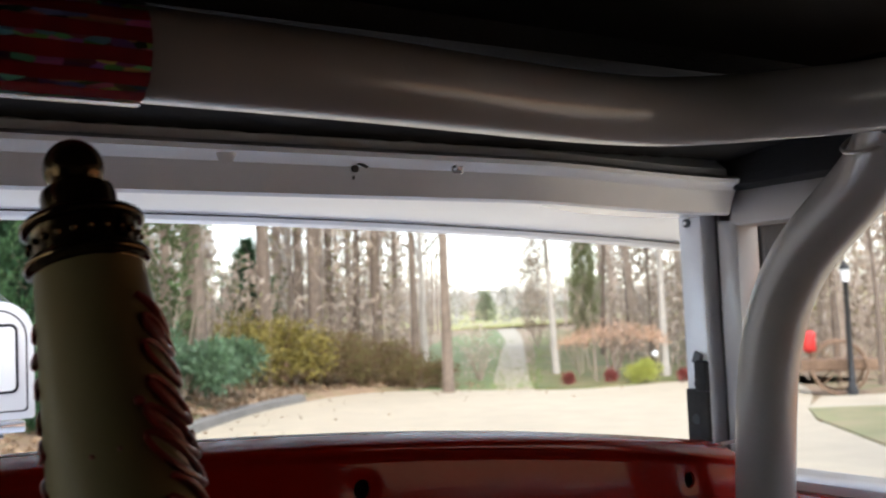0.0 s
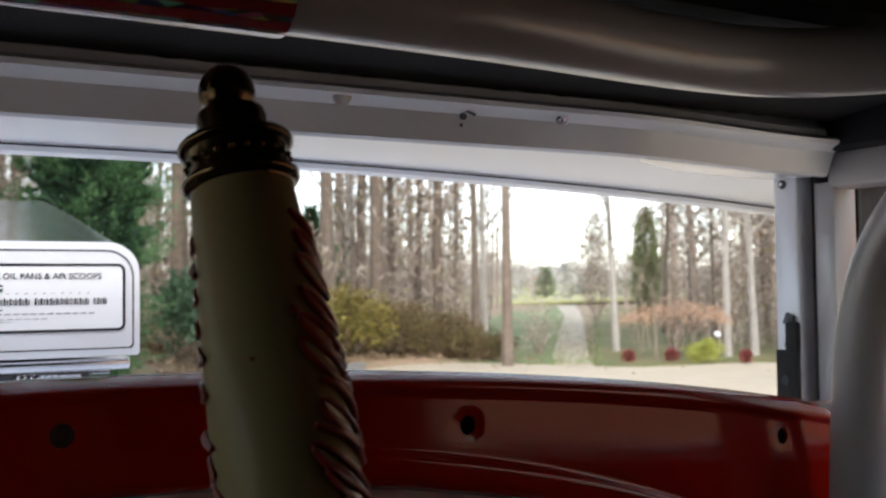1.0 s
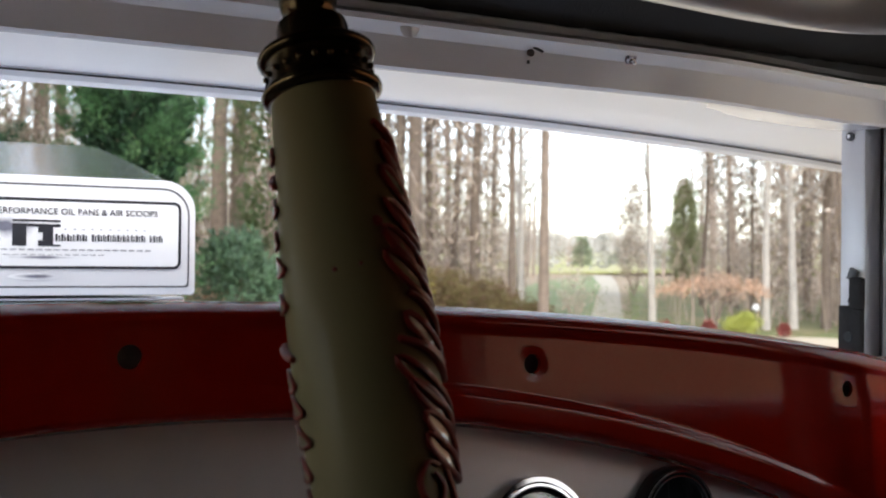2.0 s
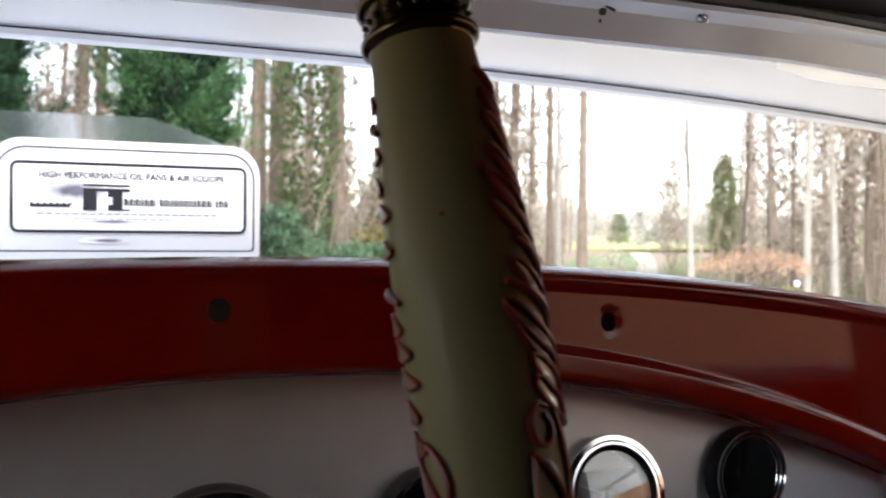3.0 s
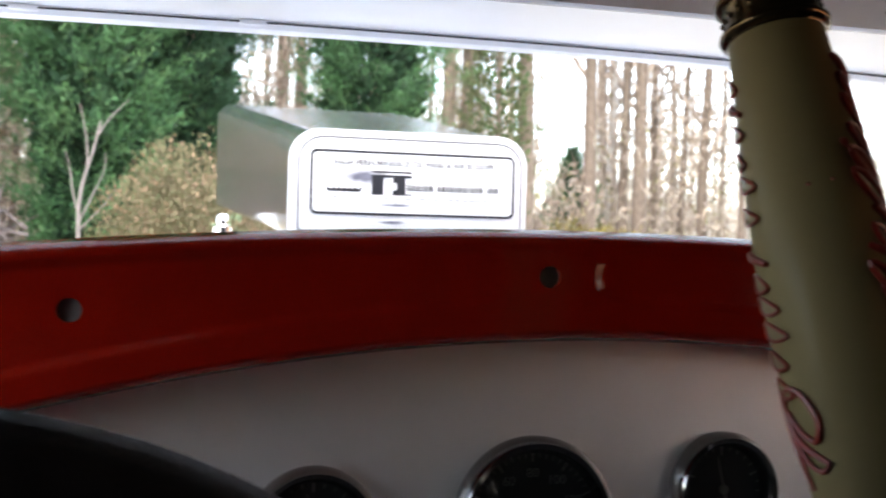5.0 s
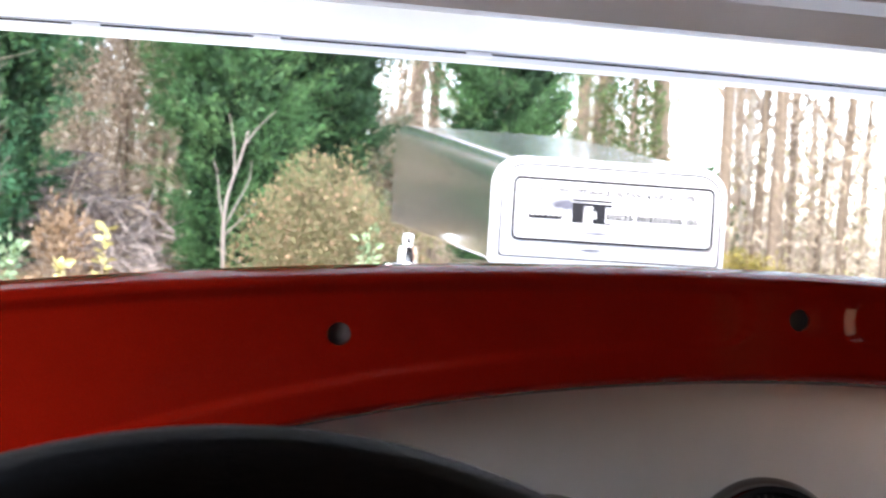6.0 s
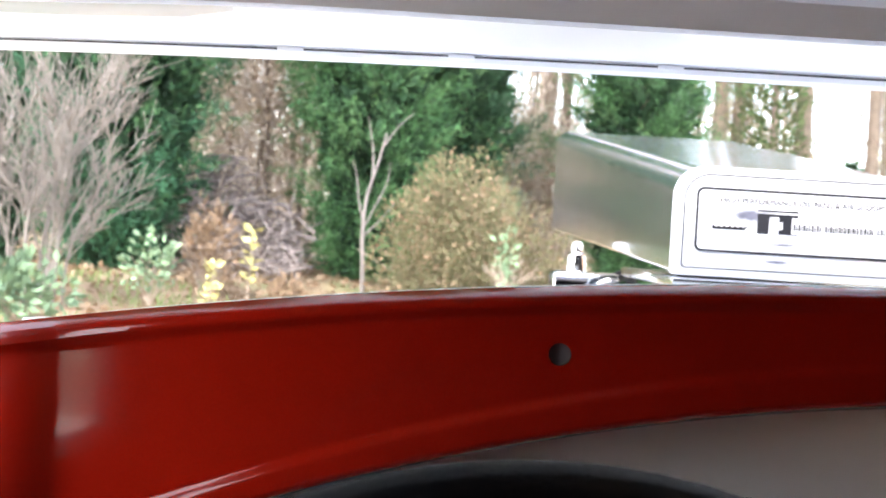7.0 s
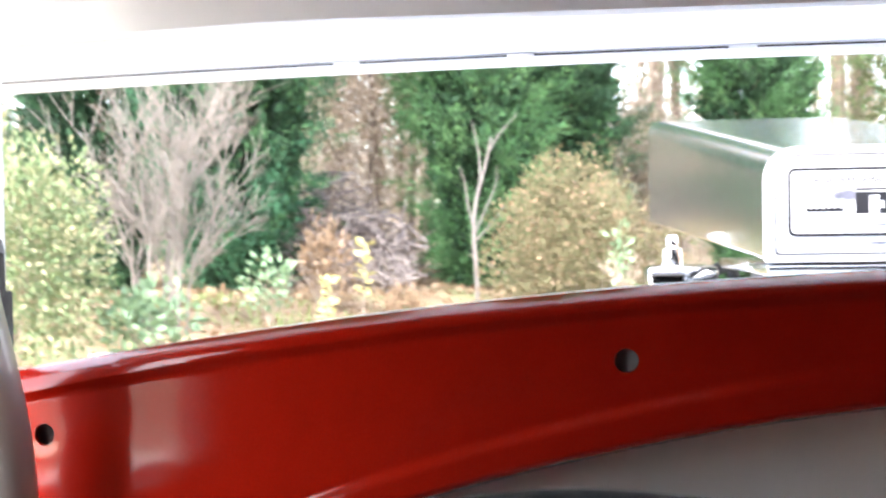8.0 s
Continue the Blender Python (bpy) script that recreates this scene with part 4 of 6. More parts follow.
for cx, cz, rx, rz in ((-0.004, 1.036, 0.022, 0.003), (0.004, 1.0535, 0.03, 0.0018)):
    sm = [Vector((cx + rx * math.cos(t), 1.1488, cz + rz * math.sin(t))) for t in [2 * math.pi * i / 24 for i in range(24)]]
    part("plate_reflection", (sm, [tuple(range(24))]), GREY_REFLECTION, sign, "grey reflection painted on the white face", sharp=0)

carb = thing("carburettor", "grey cast carburettor with linkage under the scoop", "carburettor")
part("flange", box(-0.10, 0.14, 1.17, 1.44, 1.004, 1.016, 0.003), POLISHED, carb)
part("bowl", box(-0.07, 0.11, 1.19, 1.42, 0.93, 1.004, 0.012), STEEL_DARK, carb)
part("throttle_arm", moved(box(-0.02, 0.02, -0.003, 0.003, -0.008, 0.008, 0.003), pose(0.075, 1.18, 1.000)), CHROME, carb)
part("link_rod", sweep([Vector((-0.09, 1.175, 1.006)), Vector((0.12, 1.175, 1.003))], 0.003, 8), CHROME, carb)
part("return_spring", sweep([Vector((0.03 + 0.0012 * i, 1.178 + 0.004 * math.sin(i * 1.2), 0.997 + 0.004 * math.cos(i * 1.2))) for i in range(40)], 0.0008, 5), CHROME, carb)
fitting = thing("fuel_fitting", "bright chromed fuel fitting with a cap beside the scoop", "fitting")
part("block", box(-0.185, -0.095, 1.46, 1.54, 0.955, 1.005, 0.008), CHROME, fitting)
part("cap", moved(lathe([(0.0001, 0.045), (0.006, 0.044), (0.008, 0.038), (0.008, 0.030), (0.013, 0.028), (0.013, 0.008), (0.016, 0.0)], 20), pose(-0.150, 1.49, 1.0)), CHROME, fitting)
part("hose", sweep(smooth_line([(-0.10, 1.50, 0.995), (-0.075, 1.52, 1.003), (-0.06, 1.55, 0.98), (-0.05, 1.56, 0.92)]), 0.008, 10), RUBBER, fitting)
engine = thing("engine", "dark engine block under the scoop", "engine")
part("block", box(-0.20, 0.24, 1.05, 2.0, 0.62, 0.90, 0.03), STEEL_DARK, engine)
part("intake_case", box(-0.13, 0.17, 1.10, 1.80, 0.89, 0.95, 0.02), POLISHED, engine)

# ---- what carries the cabin ----
chassis = thing("car_chassis", "black car chassis on four wheels standing on the driveway", "car")
for s in (1, -1):
    part("frame_rail", box(0.40 * s - 0.04, 0.40 * s + 0.04, -0.95, 2.15, 0.26, 0.385, 0.01), IRON, chassis)
for y in (-0.70, 1.95):
    part("axle", sweep([Vector((-0.72, y, 0.17)), Vector((0.72, y, 0.17))], 0.035, 12), IRON, chassis)
    part("spring", box(-0.35, 0.35, y - 0.03, y + 0.03, 0.20, 0.27, 0.01), IRON, chassis)
    for s in (1, -1):
        at = pose(0.76 * s, y, 0.14, 0, 90)
        tyre = part("tyre", moved(lathe([(0.19, -0.09), (0.31, -0.10), (0.348, -0.075), (0.355, 0.0), (0.348, 0.075), (0.31, 0.10), (0.19, 0.09)], 40), at), RUBBER, chassis, "black rubber tyre")
        part("rim", moved(lathe([(0.0001, -0.05), (0.06, -0.06), (0.17, -0.05), (0.195, -0.088), (0.195, 0.088), (0.17, 0.05), (0.06, 0.06), (0.0001, 0.05)], 32), at), CHROME, tyre, "chromed wheel rim")
part("cross_member", box(-0.40, 0.40, 1.0, 1.1, 0.36, 0.42, 0.01), IRON, chassis)
part("engine_mount", box(-0.40, 0.40, 1.45, 1.55, 0.37, 0.63, 0.02), IRON, chassis)

# ---- outside: ground ----
KERBLINE = [(-14.0, 1.2), (-9.0, 1.6), (-5.0, 2.2), (-2.6, 3.0), (-0.9, 4.1), (0.6, 6.0), (2.2, 8.6), (3.55, 10.55), (4.8, 12.1), (6.0, 13.2), (7.0, 13.75), (7.8, 13.6), (8.3, 12.8), (8.7, 12.05), (9.15, 11.4), (9.95, 11.15), (11.0, 11.05), (11.5, 10.3), (11.3, 9.3)]
kerb_np = np.array([(p.x, p.y) for p in smooth_line([(x, y, 0) for x, y in KERBLINE], 6)])


def past_kerb(x, y):
    """Metres past the kerb line: positive on the bank."""
    a, b = kerb_np[:-1], kerb_np[1:]
    d = b - a
    t = np.clip(((x - a[:, 0]) * d[:, 0] + (y - a[:, 1]) * d[:, 1]) / (d ** 2).sum(1), 0, 1)
    q = a + d * t[:, None]
    r = np.hypot(x - q[:, 0], y - q[:, 1])
    i = int(r.argmin())
    side = d[i, 0] * (y - a[i, 1]) - d[i, 1] * (x - a[i, 0])
    return float(r[i]) * (1 if side > 0 else -1)


def ground_z(x, y):
    k = past_kerb(x, y)
    across = x - 8.7 - 0.727 * (y - 12.05)
    back = step(15.0, 17.0, y)
    bank = (0.10 + (0.60 - 0.46 * step(2.5, 7.0, x)) * step(0.0, 2.2, k)) * (1 - step(-3.2 - 2.6 * back, -0.6 - 2.6 * back, across)) if k > 0 else 0.0
    rough = 0.05 * noise.noise(Vector((x * 0.7, y * 0.7, 0))) * min(1.0, bank / 0.2) if k > 0.4 else 0.0
    return bank + rough - 0.03


gv, gf = [], []
rows = [-60, -30, -12, -4] + [-2 + 0.45 * i for i in range(48)] + [20.5 + 1.6 * i for i in range(14)] + [46, 54, 64, 80, 110, 160, 260, 600, 2500]
cols = [-2500, -500, -150, -60, -30, -18, -13] + [-10 + 0.45 * i for i in range(56)] + [16 + 1.6 * i for i in range(20)] + [52, 60, 75, 110, 180, 500, 2500]
for y in rows:
    for x in cols:
        gv.append((x, y, ground_z(x, y) - (0.22 * (1 - step(0.5, 1.1, past_kerb(x, y))) * step(-2.5, -1.5, past_kerb(x, y)) if x < 8.3 else 0.0)))
n = len(cols)
gf = [(j * n + i, j * n + i + 1, (j + 1) * n + i + 1, (j + 1) * n + i) for j in range(len(rows) - 1) for i in range(n - 1)]
tagged(part("ground", (gv, gf), LITTER, m=None, sharp=80), "woodland ground covered with brown leaf litter", "ground", kind="structure")


def slab(name, outline, z, mat, label, category, h=0.03):
    k = len(outline)
    v = [(x, y, z) for x, y in outline] + [(x, y, z - h) for x, y in outline]
    f = [tuple(range(k))] + [(i, i + k, (i + 1) % k + k, (i + 1) % k) for i in range(k)]
    return tagged(part(name, (v, f), mat, m=None, sharp=0), label, category, kind="structure")


drive = [tuple(p) for p in kerb_np] + [(10.4, 8.4), (9.8, 7.9), (8.62, 7.02), (7.9, 6.37), (6.75, 4.87), (5.6, 2.92), (5.6, 0.5), (5.8, -4), (5.8, -12), (-14, -12)]
slab("driveway", drive[::-1], 0.0, CONCRETE, "pale tan concrete driveway", "driveway")
slab("lawn_strip", [(7.9, 6.35), (8.6, 7.0), (9.2, 6.6), (10.5, 6.0), (10.5, 3.0), (5.6, 2.9), (6.75, 4.85)], 0.012, two_tone("dry_lawn", (0.25, 0.255, 0.12), (0.34, 0.285, 0.16), 1.4), "strip of dry green and tan lawn beside the driveway", "lawn")
slab("walkway", [(8.6, 7.02), (9.2, 6.62), (10.5, 6.02), (13.5, 6.0), (13.5, 7.4), (10.4, 7.35), (9.75, 7.75)], 0.008, CONCRETE, "pale concrete walkway", "walkway")
slab("lawn", [(7.75, 13.7), (8.3, 12.85), (8.6, 12.3), (9.45, 13.4), (25.0, 34.1), (41, 57.4), (33, 57), (24, 43), (14, 26), (8.9, 17.0)], 0.016, LAWN, "green lawn beside the gravel lane", "lawn")
slab("lane", [(8.52, 12.3), (8.86, 11.85), (9.95, 13.4), (25.2, 34.0), (41.9, 57.2), (40.6, 57.6), (24.5, 34.25), (9.5, 13.75)], 0.024, GRAVEL, "pale gravel lane running off into the woods", "lane")
slab("verge", [(8.9, 11.85), (9.2, 11.42), (9.95, 11.18), (11.0, 11.08), (11.6, 10.6), (16, 13), (27, 27), (39, 50), (25.4, 33.6), (10.1, 13.4)], 0.014, two_tone("rough_grass", (0.22, 0.18, 0.08), (0.13, 0.15, 0.05), 1.6), "rough brown and green grass verge", "grass")
fo = [(30, 58), (44, 58), (90, 52), (150, 130), (50, 150)]
fz = [0.02 * (math.hypot(x, y) - 62) + 0.05 for x, y in fo]
tagged(part("field", ([(x, y, z) for (x, y), z in zip(fo, fz)] + [(x, y, z - 0.1) for (x, y), z in zip(fo, fz)], [tuple(range(5))] + [(i, i + 5, (i + 1) % 5 + 5, (i + 1) % 5) for i in range(5)]), FIELD, m=None, sharp=0),
       "bright yellow green field beyond the woods", "field", kind="structure")
kerb_in = [Vector((x, y, 0.0)) for x, y in kerb_np]
kv, kf = [], []
kerb_all = kerb_in
kerb_in = [p for p in kerb_all if p.x < 6.1]
for i, p in enumerate(kerb_in):
    d = (kerb_in[min(i + 1, len(kerb_in) - 1)] - kerb_in[max(i - 1, 0)]).normalized()
    nrm = Vector((-d.y, d.x, 0))
    for off, z in ((0.0, -0.02), (0.01, 0.085), (0.03, 0.10), (0.13, 0.105), (0.15, 0.09), (0.15, -0.02)):
        kv.append(p + nrm * off + Vector((0, 0, z + 0.006 * noise.noise(p * 3))))
kf = [(i * 6 + j, (i + 1) * 6 + j, (i + 1) * 6 + j + 1, i * 6 + j + 1) for i in range(len(kerb_in) - 1) for j in range(5)]
tagged(part("kerb", (kv, kf), KERB, m=None), "weathered grey concrete kerb along the driveway", "kerb", kind="structure")

kerb_in = kerb_all
offs = [0.0, 0.13, 0.25, 0.4, 0.6, 0.8, 1.0, 1.25, 1.5]
ev = []
for i, p in enumerate(kerb_in):
    d = (kerb_in[min(i + 1, len(kerb_in) - 1)] - kerb_in[max(i - 1, 0)]).normalized()
    for k in offs:
        q = p + Vector((-d.y, d.x, 0)) * k
        ev.append((q.x, q.y, -0.015 if k == 0.0 else ground_z(q.x, q.y) - (0.05 if k == 1.5 else 0.0)))
ne = len(offs)
tagged(part("bank_edge", (ev, [(i * ne + j, (i + 1) * ne + j, (i + 1) * ne + j + 1, i * ne + j + 1) for i in range(len(kerb_in) - 1) for j in range(ne - 1)]), LITTER, m=None, sharp=80),
       "leaf covered bank rising behind the kerb", "ground", kind="structure")

# far woodland rim and hills
bv, bf = [], []
for i in range(181):
    a = radians(-70 + i)
    r = 190 + 20 * math.sin(i * 0.3)
    for z in (-3.0, 1.6 + 0.8 * noise.noise(Vector((i * 0.23, 0, 0))), 3.6 + 1.6 * noise.noise(Vector((i * 0.31, 5, 0))) + 1.0 * noise.noise(Vector((i * 1.7, 2, 0)))):
        bv.append((r * math.sin(a), r * math.cos(a), z + 1.4))
bf = [(i * 3 + j, i * 3 + 3 + j, i * 3 + 4 + j, i * 3 + 1 + j) for i in range(180) for j in range(2)]
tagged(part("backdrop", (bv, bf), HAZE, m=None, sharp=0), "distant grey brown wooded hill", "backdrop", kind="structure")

# ---- plants ----


def leaves(rng, n, place, size, slim=0.5, droopy=0.0):
    """Loose folded leaves: place() gives a point and a rough way for each."""
    spots = [place() for _ in range(n)]
    g = np.random.default_rng(rng.randrange(10 ** 6))
    p = np.array([tuple(s[0]) for s in spots])
    d = np.array([tuple(s[1]) for s in spots]) + g.normal(0, 0.5, (n, 3)) - (0, 0, droopy)
    d /= np.linalg.norm(d, axis=1)[:, None] + 1e-9
    s = np.cross(d, g.normal(0, 1, (n, 3)))
    s /= np.linalg.norm(s, axis=1)[:, None] + 1e-9
    up = np.cross(d, s)
    l = (size * g.uniform(0.6, 1.35, n))[:, None]
    w = l * slim * 0.5
    verts = np.stack([p, p + d * l * 0.5 + s * w + up * w * 0.35, p + d * l, p + d * l * 0.5 - s * w + up * w * 0.35], 1).reshape(-1, 3)
    k = 4 * np.arange(n)[:, None]
    faces = np.concatenate([k + (0, 1, 2), k + (0, 2, 3)], 1).reshape(-1, 3)
    return verts.tolist(), faces.tolist()


def branching(rng, base, way, length, radius, depth, spread=0.5, kids=(3, 5), lift=0.15, sides=5, start=0.3, out=None):
    """A limb with smaller limbs on it. Returns a list of (line, radii, depth)."""
    out = [] if out is None else out
    line, p, d = [Vector(base)], Vector(base), Vector(way).normalized()
    segs = 6 if depth > 1 else 4
    bend = 0.025 if radius > 0.04 and depth > 2 else 0.09
    for i in range(segs):
        d = (d + Vector((rng.gauss(0, bend), rng.gauss(0, bend), rng.gauss(0, 0.06) + lift * 0.12))).normalized()
        p = p + d * (length / segs)
        line.append(p.copy())
    out.append((line, [radius * (1 - 0.75 * i / segs) for i in range(segs + 1)], depth))
    if depth > 0:
        for _ in range(rng.randint(*kids)):
            t = rng.uniform(start, 0.97) * segs
            i = min(int(t), segs - 1)
            q = line[i].lerp(line[i + 1], t - i)
            side = (line[i + 1] - line[i]).normalized()
            o = side.orthogonal().normalized()
            o.rotate(Matrix.Rotation(rng.uniform(0, 6.28), 3, side))
            branching(rng, q, side * (1 - spread) + o * spread + Vector((0, 0, lift)), length * rng.uniform(0.4, 0.65), radius * (1 - 0.7 * t / segs) * 0.48, depth - 1, spread, kids, lift, sides, 0.2, out)
    return out


def limbs_geo(limbs, lo=-1, hi=99, sides=5, least=0.002):
    verts, faces = [], []
    for line, rad, depth in limbs:
        if lo <= depth <= hi:
            v, f = sweep(line, [max(r, least) for r in rad], sides if depth else 3, caps=False)
            k = len(verts)
            verts += v
            faces += [tuple(i + k for i in q) for q in f]
    return verts, faces


def base_at(ob, x, y, turn=0.0, grow=1.0, z=None):
    ob.matrix_basis = pose(x, y, ground_z(x, y) if z is None else z, 0, 0, turn) @ Matrix.Scale(grow, 4)
    return ob


def cedar(seed, height, radius, mat, label, n=30000, column=0.0):
    """A dense, feathery evergreen: trunk, boughs, darker coloured inner sprays and a clumped outer coat."""
    rng = random.Random(seed)
    t = thing("cedar", label, "tree", "cedars on the bank")
    part("trunk", sweep([Vector((0, 0, -0.1)), Vector((0.02, 0, height * 0.5)), Vector((0, 0.02, height * 0.97))], [0.07, 0.045, 0.008], 8), BARK, t, m=None)
    off = seed * 7.3

    def reach(h, a):
        q = h / height
        body = radius * (0.42 + 0.58 * step(0.0, 0.30, q)) * (1 - step(0.50 + column, 1.03, q)) ** 0.8
        lump = noise.noise(Vector((math.cos(a) * 1.6, math.sin(a) * 1.6, h * 1.9 + off))) * 0.30
        return max(0.05, body * (1 + lump))

    def inside():
        h, a = height * (0.01 + 0.96 * rng.random()), rng.uniform(0, 6.28)
        r = reach(h, a) * (0.15 + 0.58 * rng.random() ** 0.7)
        return Vector((math.cos(a) * r, math.sin(a) * r, h)), (math.cos(a), math.sin(a), 0.8)

    def sprays(count, each, lo, hi, long, wide, first, last):
        """Boughs as tapering, upswept plumes of short sprays."""
        spots = []
        for _ in range(count):
            h, a = height * (0.005 + 0.97 * rng.random()), rng.uniform(0, 6.28)
            r = reach(h, a) * rng.uniform(lo, hi)
            d = Vector((math.cos(a) + rng.gauss(0, 0.3), math.sin(a) + rng.gauss(0, 0.3), rng.uniform(0.1, 1.1))).normalized()
            c0, l, w = Vector((math.cos(a) * r, math.sin(a) * r, h)), long * rng.uniform(0.6, 1.5), wide * rng.uniform(0.6, 1.4)
            for _ in range(each):
                t = first + (last - first) * rng.random()
                q = Vector((rng.gauss(0, 1), rng.gauss(0, 1), rng.gauss(0, 0.8))) * (w * (1.05 - 0.75 * t) * 0.55)
                p = c0 + d * (l * (t - 0.4)) + q
                spots.append((Vector((p.x, p.y, max(p.z, 0.02))), d * 0.8 + q * (0.7 / w)))
        k = iter(spots)
        return len(spots), lambda: next(k)

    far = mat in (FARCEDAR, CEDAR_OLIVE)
    # near crowns: the shade inside is put in as a darker green
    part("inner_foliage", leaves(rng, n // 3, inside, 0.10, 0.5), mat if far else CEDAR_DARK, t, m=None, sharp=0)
    count = n // 230
    k, spot = sprays(count, 300, 0.66, 1.0, 0.40, 0.15, 0.0, 0.9)
    part("crown", leaves(rng, k, spot, 0.052, 0.18), mat, t, m=None, sharp=0)
    k, spot = sprays(count, 60, 0.80, 1.06, 0.40, 0.11, 0.3, 1.1)
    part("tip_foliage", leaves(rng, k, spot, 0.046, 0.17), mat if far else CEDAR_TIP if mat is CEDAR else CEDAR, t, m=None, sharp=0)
    return t


def bush(seed, rx, rz, mat, label, name="bush", n=2600, leaf=0.05, slim=0.55, twigs=TWIG, group="", lumps=9, accent=None):
    """A rounded shrub: stems inside, and lumps of leaves with gaps between them."""
    rng = random.Random(seed)
    t = thing(name, label, "shrub", group)
    for i in range(12):
        a = rng.uniform(0, 6.28)
        stems = []
        branching(rng, (0, 0, -0.05), (math.cos(a) * 0.35, math.sin(a) * 0.35, 0.9), rz * 0.62, 0.010 * min(1.0, rz / 0.8), 1, 0.5, (3, 5), 0.1, 4, 0.3, stems)
        part("stem", limbs_geo(stems, sides=4), twigs, t, m=None)
    mounds = [(Vector((math.cos(a) * rx * q, math.sin(a) * rx * q, rz * (0.35 + 0.42 * (1 - q) + rng.uniform(-0.12, 0.1)))), rng.uniform(0.30, 0.48))
              for a, q in [(rng.uniform(0, 6.28), rng.random() ** 0.6 * 0.72) for _ in range(lumps + 6)]]

    def place():
        c, s = mounds[rng.randrange(len(mounds))]
        d = Vector((rng.gauss(0, 1), rng.gauss(0, 1), rng.gauss(0, 1))).normalized()
        q = rng.random() ** 0.35
        p = c + Vector((d.x * rx * s * q, d.y * rx * s * q, d.z * rz * s * q * 1.1))
        p.z = max(p.z, 0.01)
        return p, (d.x, d.y, d.z + 0.3)

    part("foliage", leaves(rng, n, place, leaf, slim), mat, t, m=None, sharp=0)
    if accent:
        part("turned_foliage", leaves(rng, n // 14, place, leaf * 1.25, 0.7), accent, t, m=None, sharp=0)
    return t


def bare_tree(seed, height, radius, bark, label, first=0.22, leaf=None, leafn=0):
    """A tall woodland tree in late autumn."""
    rng = random.Random(seed)
    t = thing("bare_tree", label, "tree", "bare trees of the wood")
    limbs = branching(rng, (0, 0, -0.15), (rng.gauss(0, 0.02), rng.gauss(0, 0.02), 1), height, radius, 3, 0.55, (6, 9), 0.12, 8, first)
    trunk = limbs[0]
    part("trunk", sweep(trunk[0], [trunk[1][0] * 1.25] + trunk[1][1:], 10), bark, t, m=None)
    part("crown", limbs_geo(limbs[1:], sides=5, least=0.004), TWIG if bark is BARK else bark, t, m=None)
    if leaf:
        tips = [l for l, r, d in limbs if d == 0]

        def place():
            l = tips[rng.randrange(len(tips))]
            return l[rng.randrange(len(l))] + Vector((rng.gauss(0, 0.12), rng.gauss(0, 0.12), rng.gauss(0, 0.12))), (0, 0, -0.3)

        part("foliage", leaves(rng, leafn, place, 0.075, 0.55), leaf, t, m=None, sharp=0)
    return t


def bearing(degrees, metres):
    """A place on the ground by its bearing from the car's axis and its distance."""
    return -0.07 + metres * math.sin(radians(degrees)), 0.1 + metres * math.cos(radians(degrees))


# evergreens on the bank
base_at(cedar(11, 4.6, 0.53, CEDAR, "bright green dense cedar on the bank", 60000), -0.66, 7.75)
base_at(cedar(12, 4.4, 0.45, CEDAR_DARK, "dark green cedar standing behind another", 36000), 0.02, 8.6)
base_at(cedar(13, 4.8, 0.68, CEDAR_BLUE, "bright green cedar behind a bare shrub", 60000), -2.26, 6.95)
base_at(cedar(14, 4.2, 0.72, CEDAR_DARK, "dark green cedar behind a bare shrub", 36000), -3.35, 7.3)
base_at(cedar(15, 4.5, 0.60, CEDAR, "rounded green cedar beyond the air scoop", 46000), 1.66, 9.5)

# bare multi-stemmed shrub
rng = random.Random(21)
shrub = thing("bare_shrub", "bare pale tan shrub with many upright stems", "shrub")
for i in range(12):
    a, q = rng.uniform(0, 6.28), rng.uniform(0.02, 0.13)
    stems = branching(rng, (math.cos(a) * q, math.sin(a) * q * 0.6, -0.05), (math.cos(a) * q * 1.2, math.sin(a) * q * 1.2, 1), rng.uniform(0.70, 1.12), rng.uniform(0.008, 0.0135), 3, 0.42, (4, 5), 0.2, 5, 0.22)
    part("stem", limbs_geo(stems, 0, 3, 5, 0.0023), TWIG_PALE, shrub, m=None)
base_at(shrub, -2.16, 5.25)

# slender grey sapling in front of the cedar
rng = random.Random(4)
sapling = thing("sapling", "slender grey leafless sapling with a forked top", "tree")
stem = smooth_line([(0, 0, -0.1), (0.0, 0, 0.3), (-0.015, 0, 0.58), (0.0, 0, 0.8), (0.06, 0, 1.02), (0.10, 0, 1.2)], 6)
part("trunk", sweep(stem, [0.0165 - 0.0115 * i / (len(stem) - 1) for i in range(len(stem))], 8), SAPLING, sapling, m=None)
for pts in ([(-0.015, 0, 0.55), (0.05, 0, 0.62), (0.12, 0.02, 0.70), (0.19, 0.03, 0.80)], [(-0.012, 0, 0.60), (0.05, 0.02, 0.74), (0.12, 0.03, 0.90), (0.13, 0.03, 1.02)],
            [(-0.015, 0, 0.64), (-0.05, 0.02, 0.78), (-0.07, 0.02, 0.92), (-0.10, 0.02, 1.02)], [(0.03, 0, 0.92), (0.02, 0.02, 1.1), (-0.02, 0.02, 1.3)], [(0.09, 0, 1.12), (0.15, 0.03, 1.22), (0.26, 0.03, 1.34)]):
    l = smooth_line(pts, 5)
    part("branch", sweep(l, [0.0068 - 0.005 * i / (len(l) - 1) for i in range(len(l))], 6), SAPLING, sapling, m=None)
base_at(sapling, -0.63, 6.55)

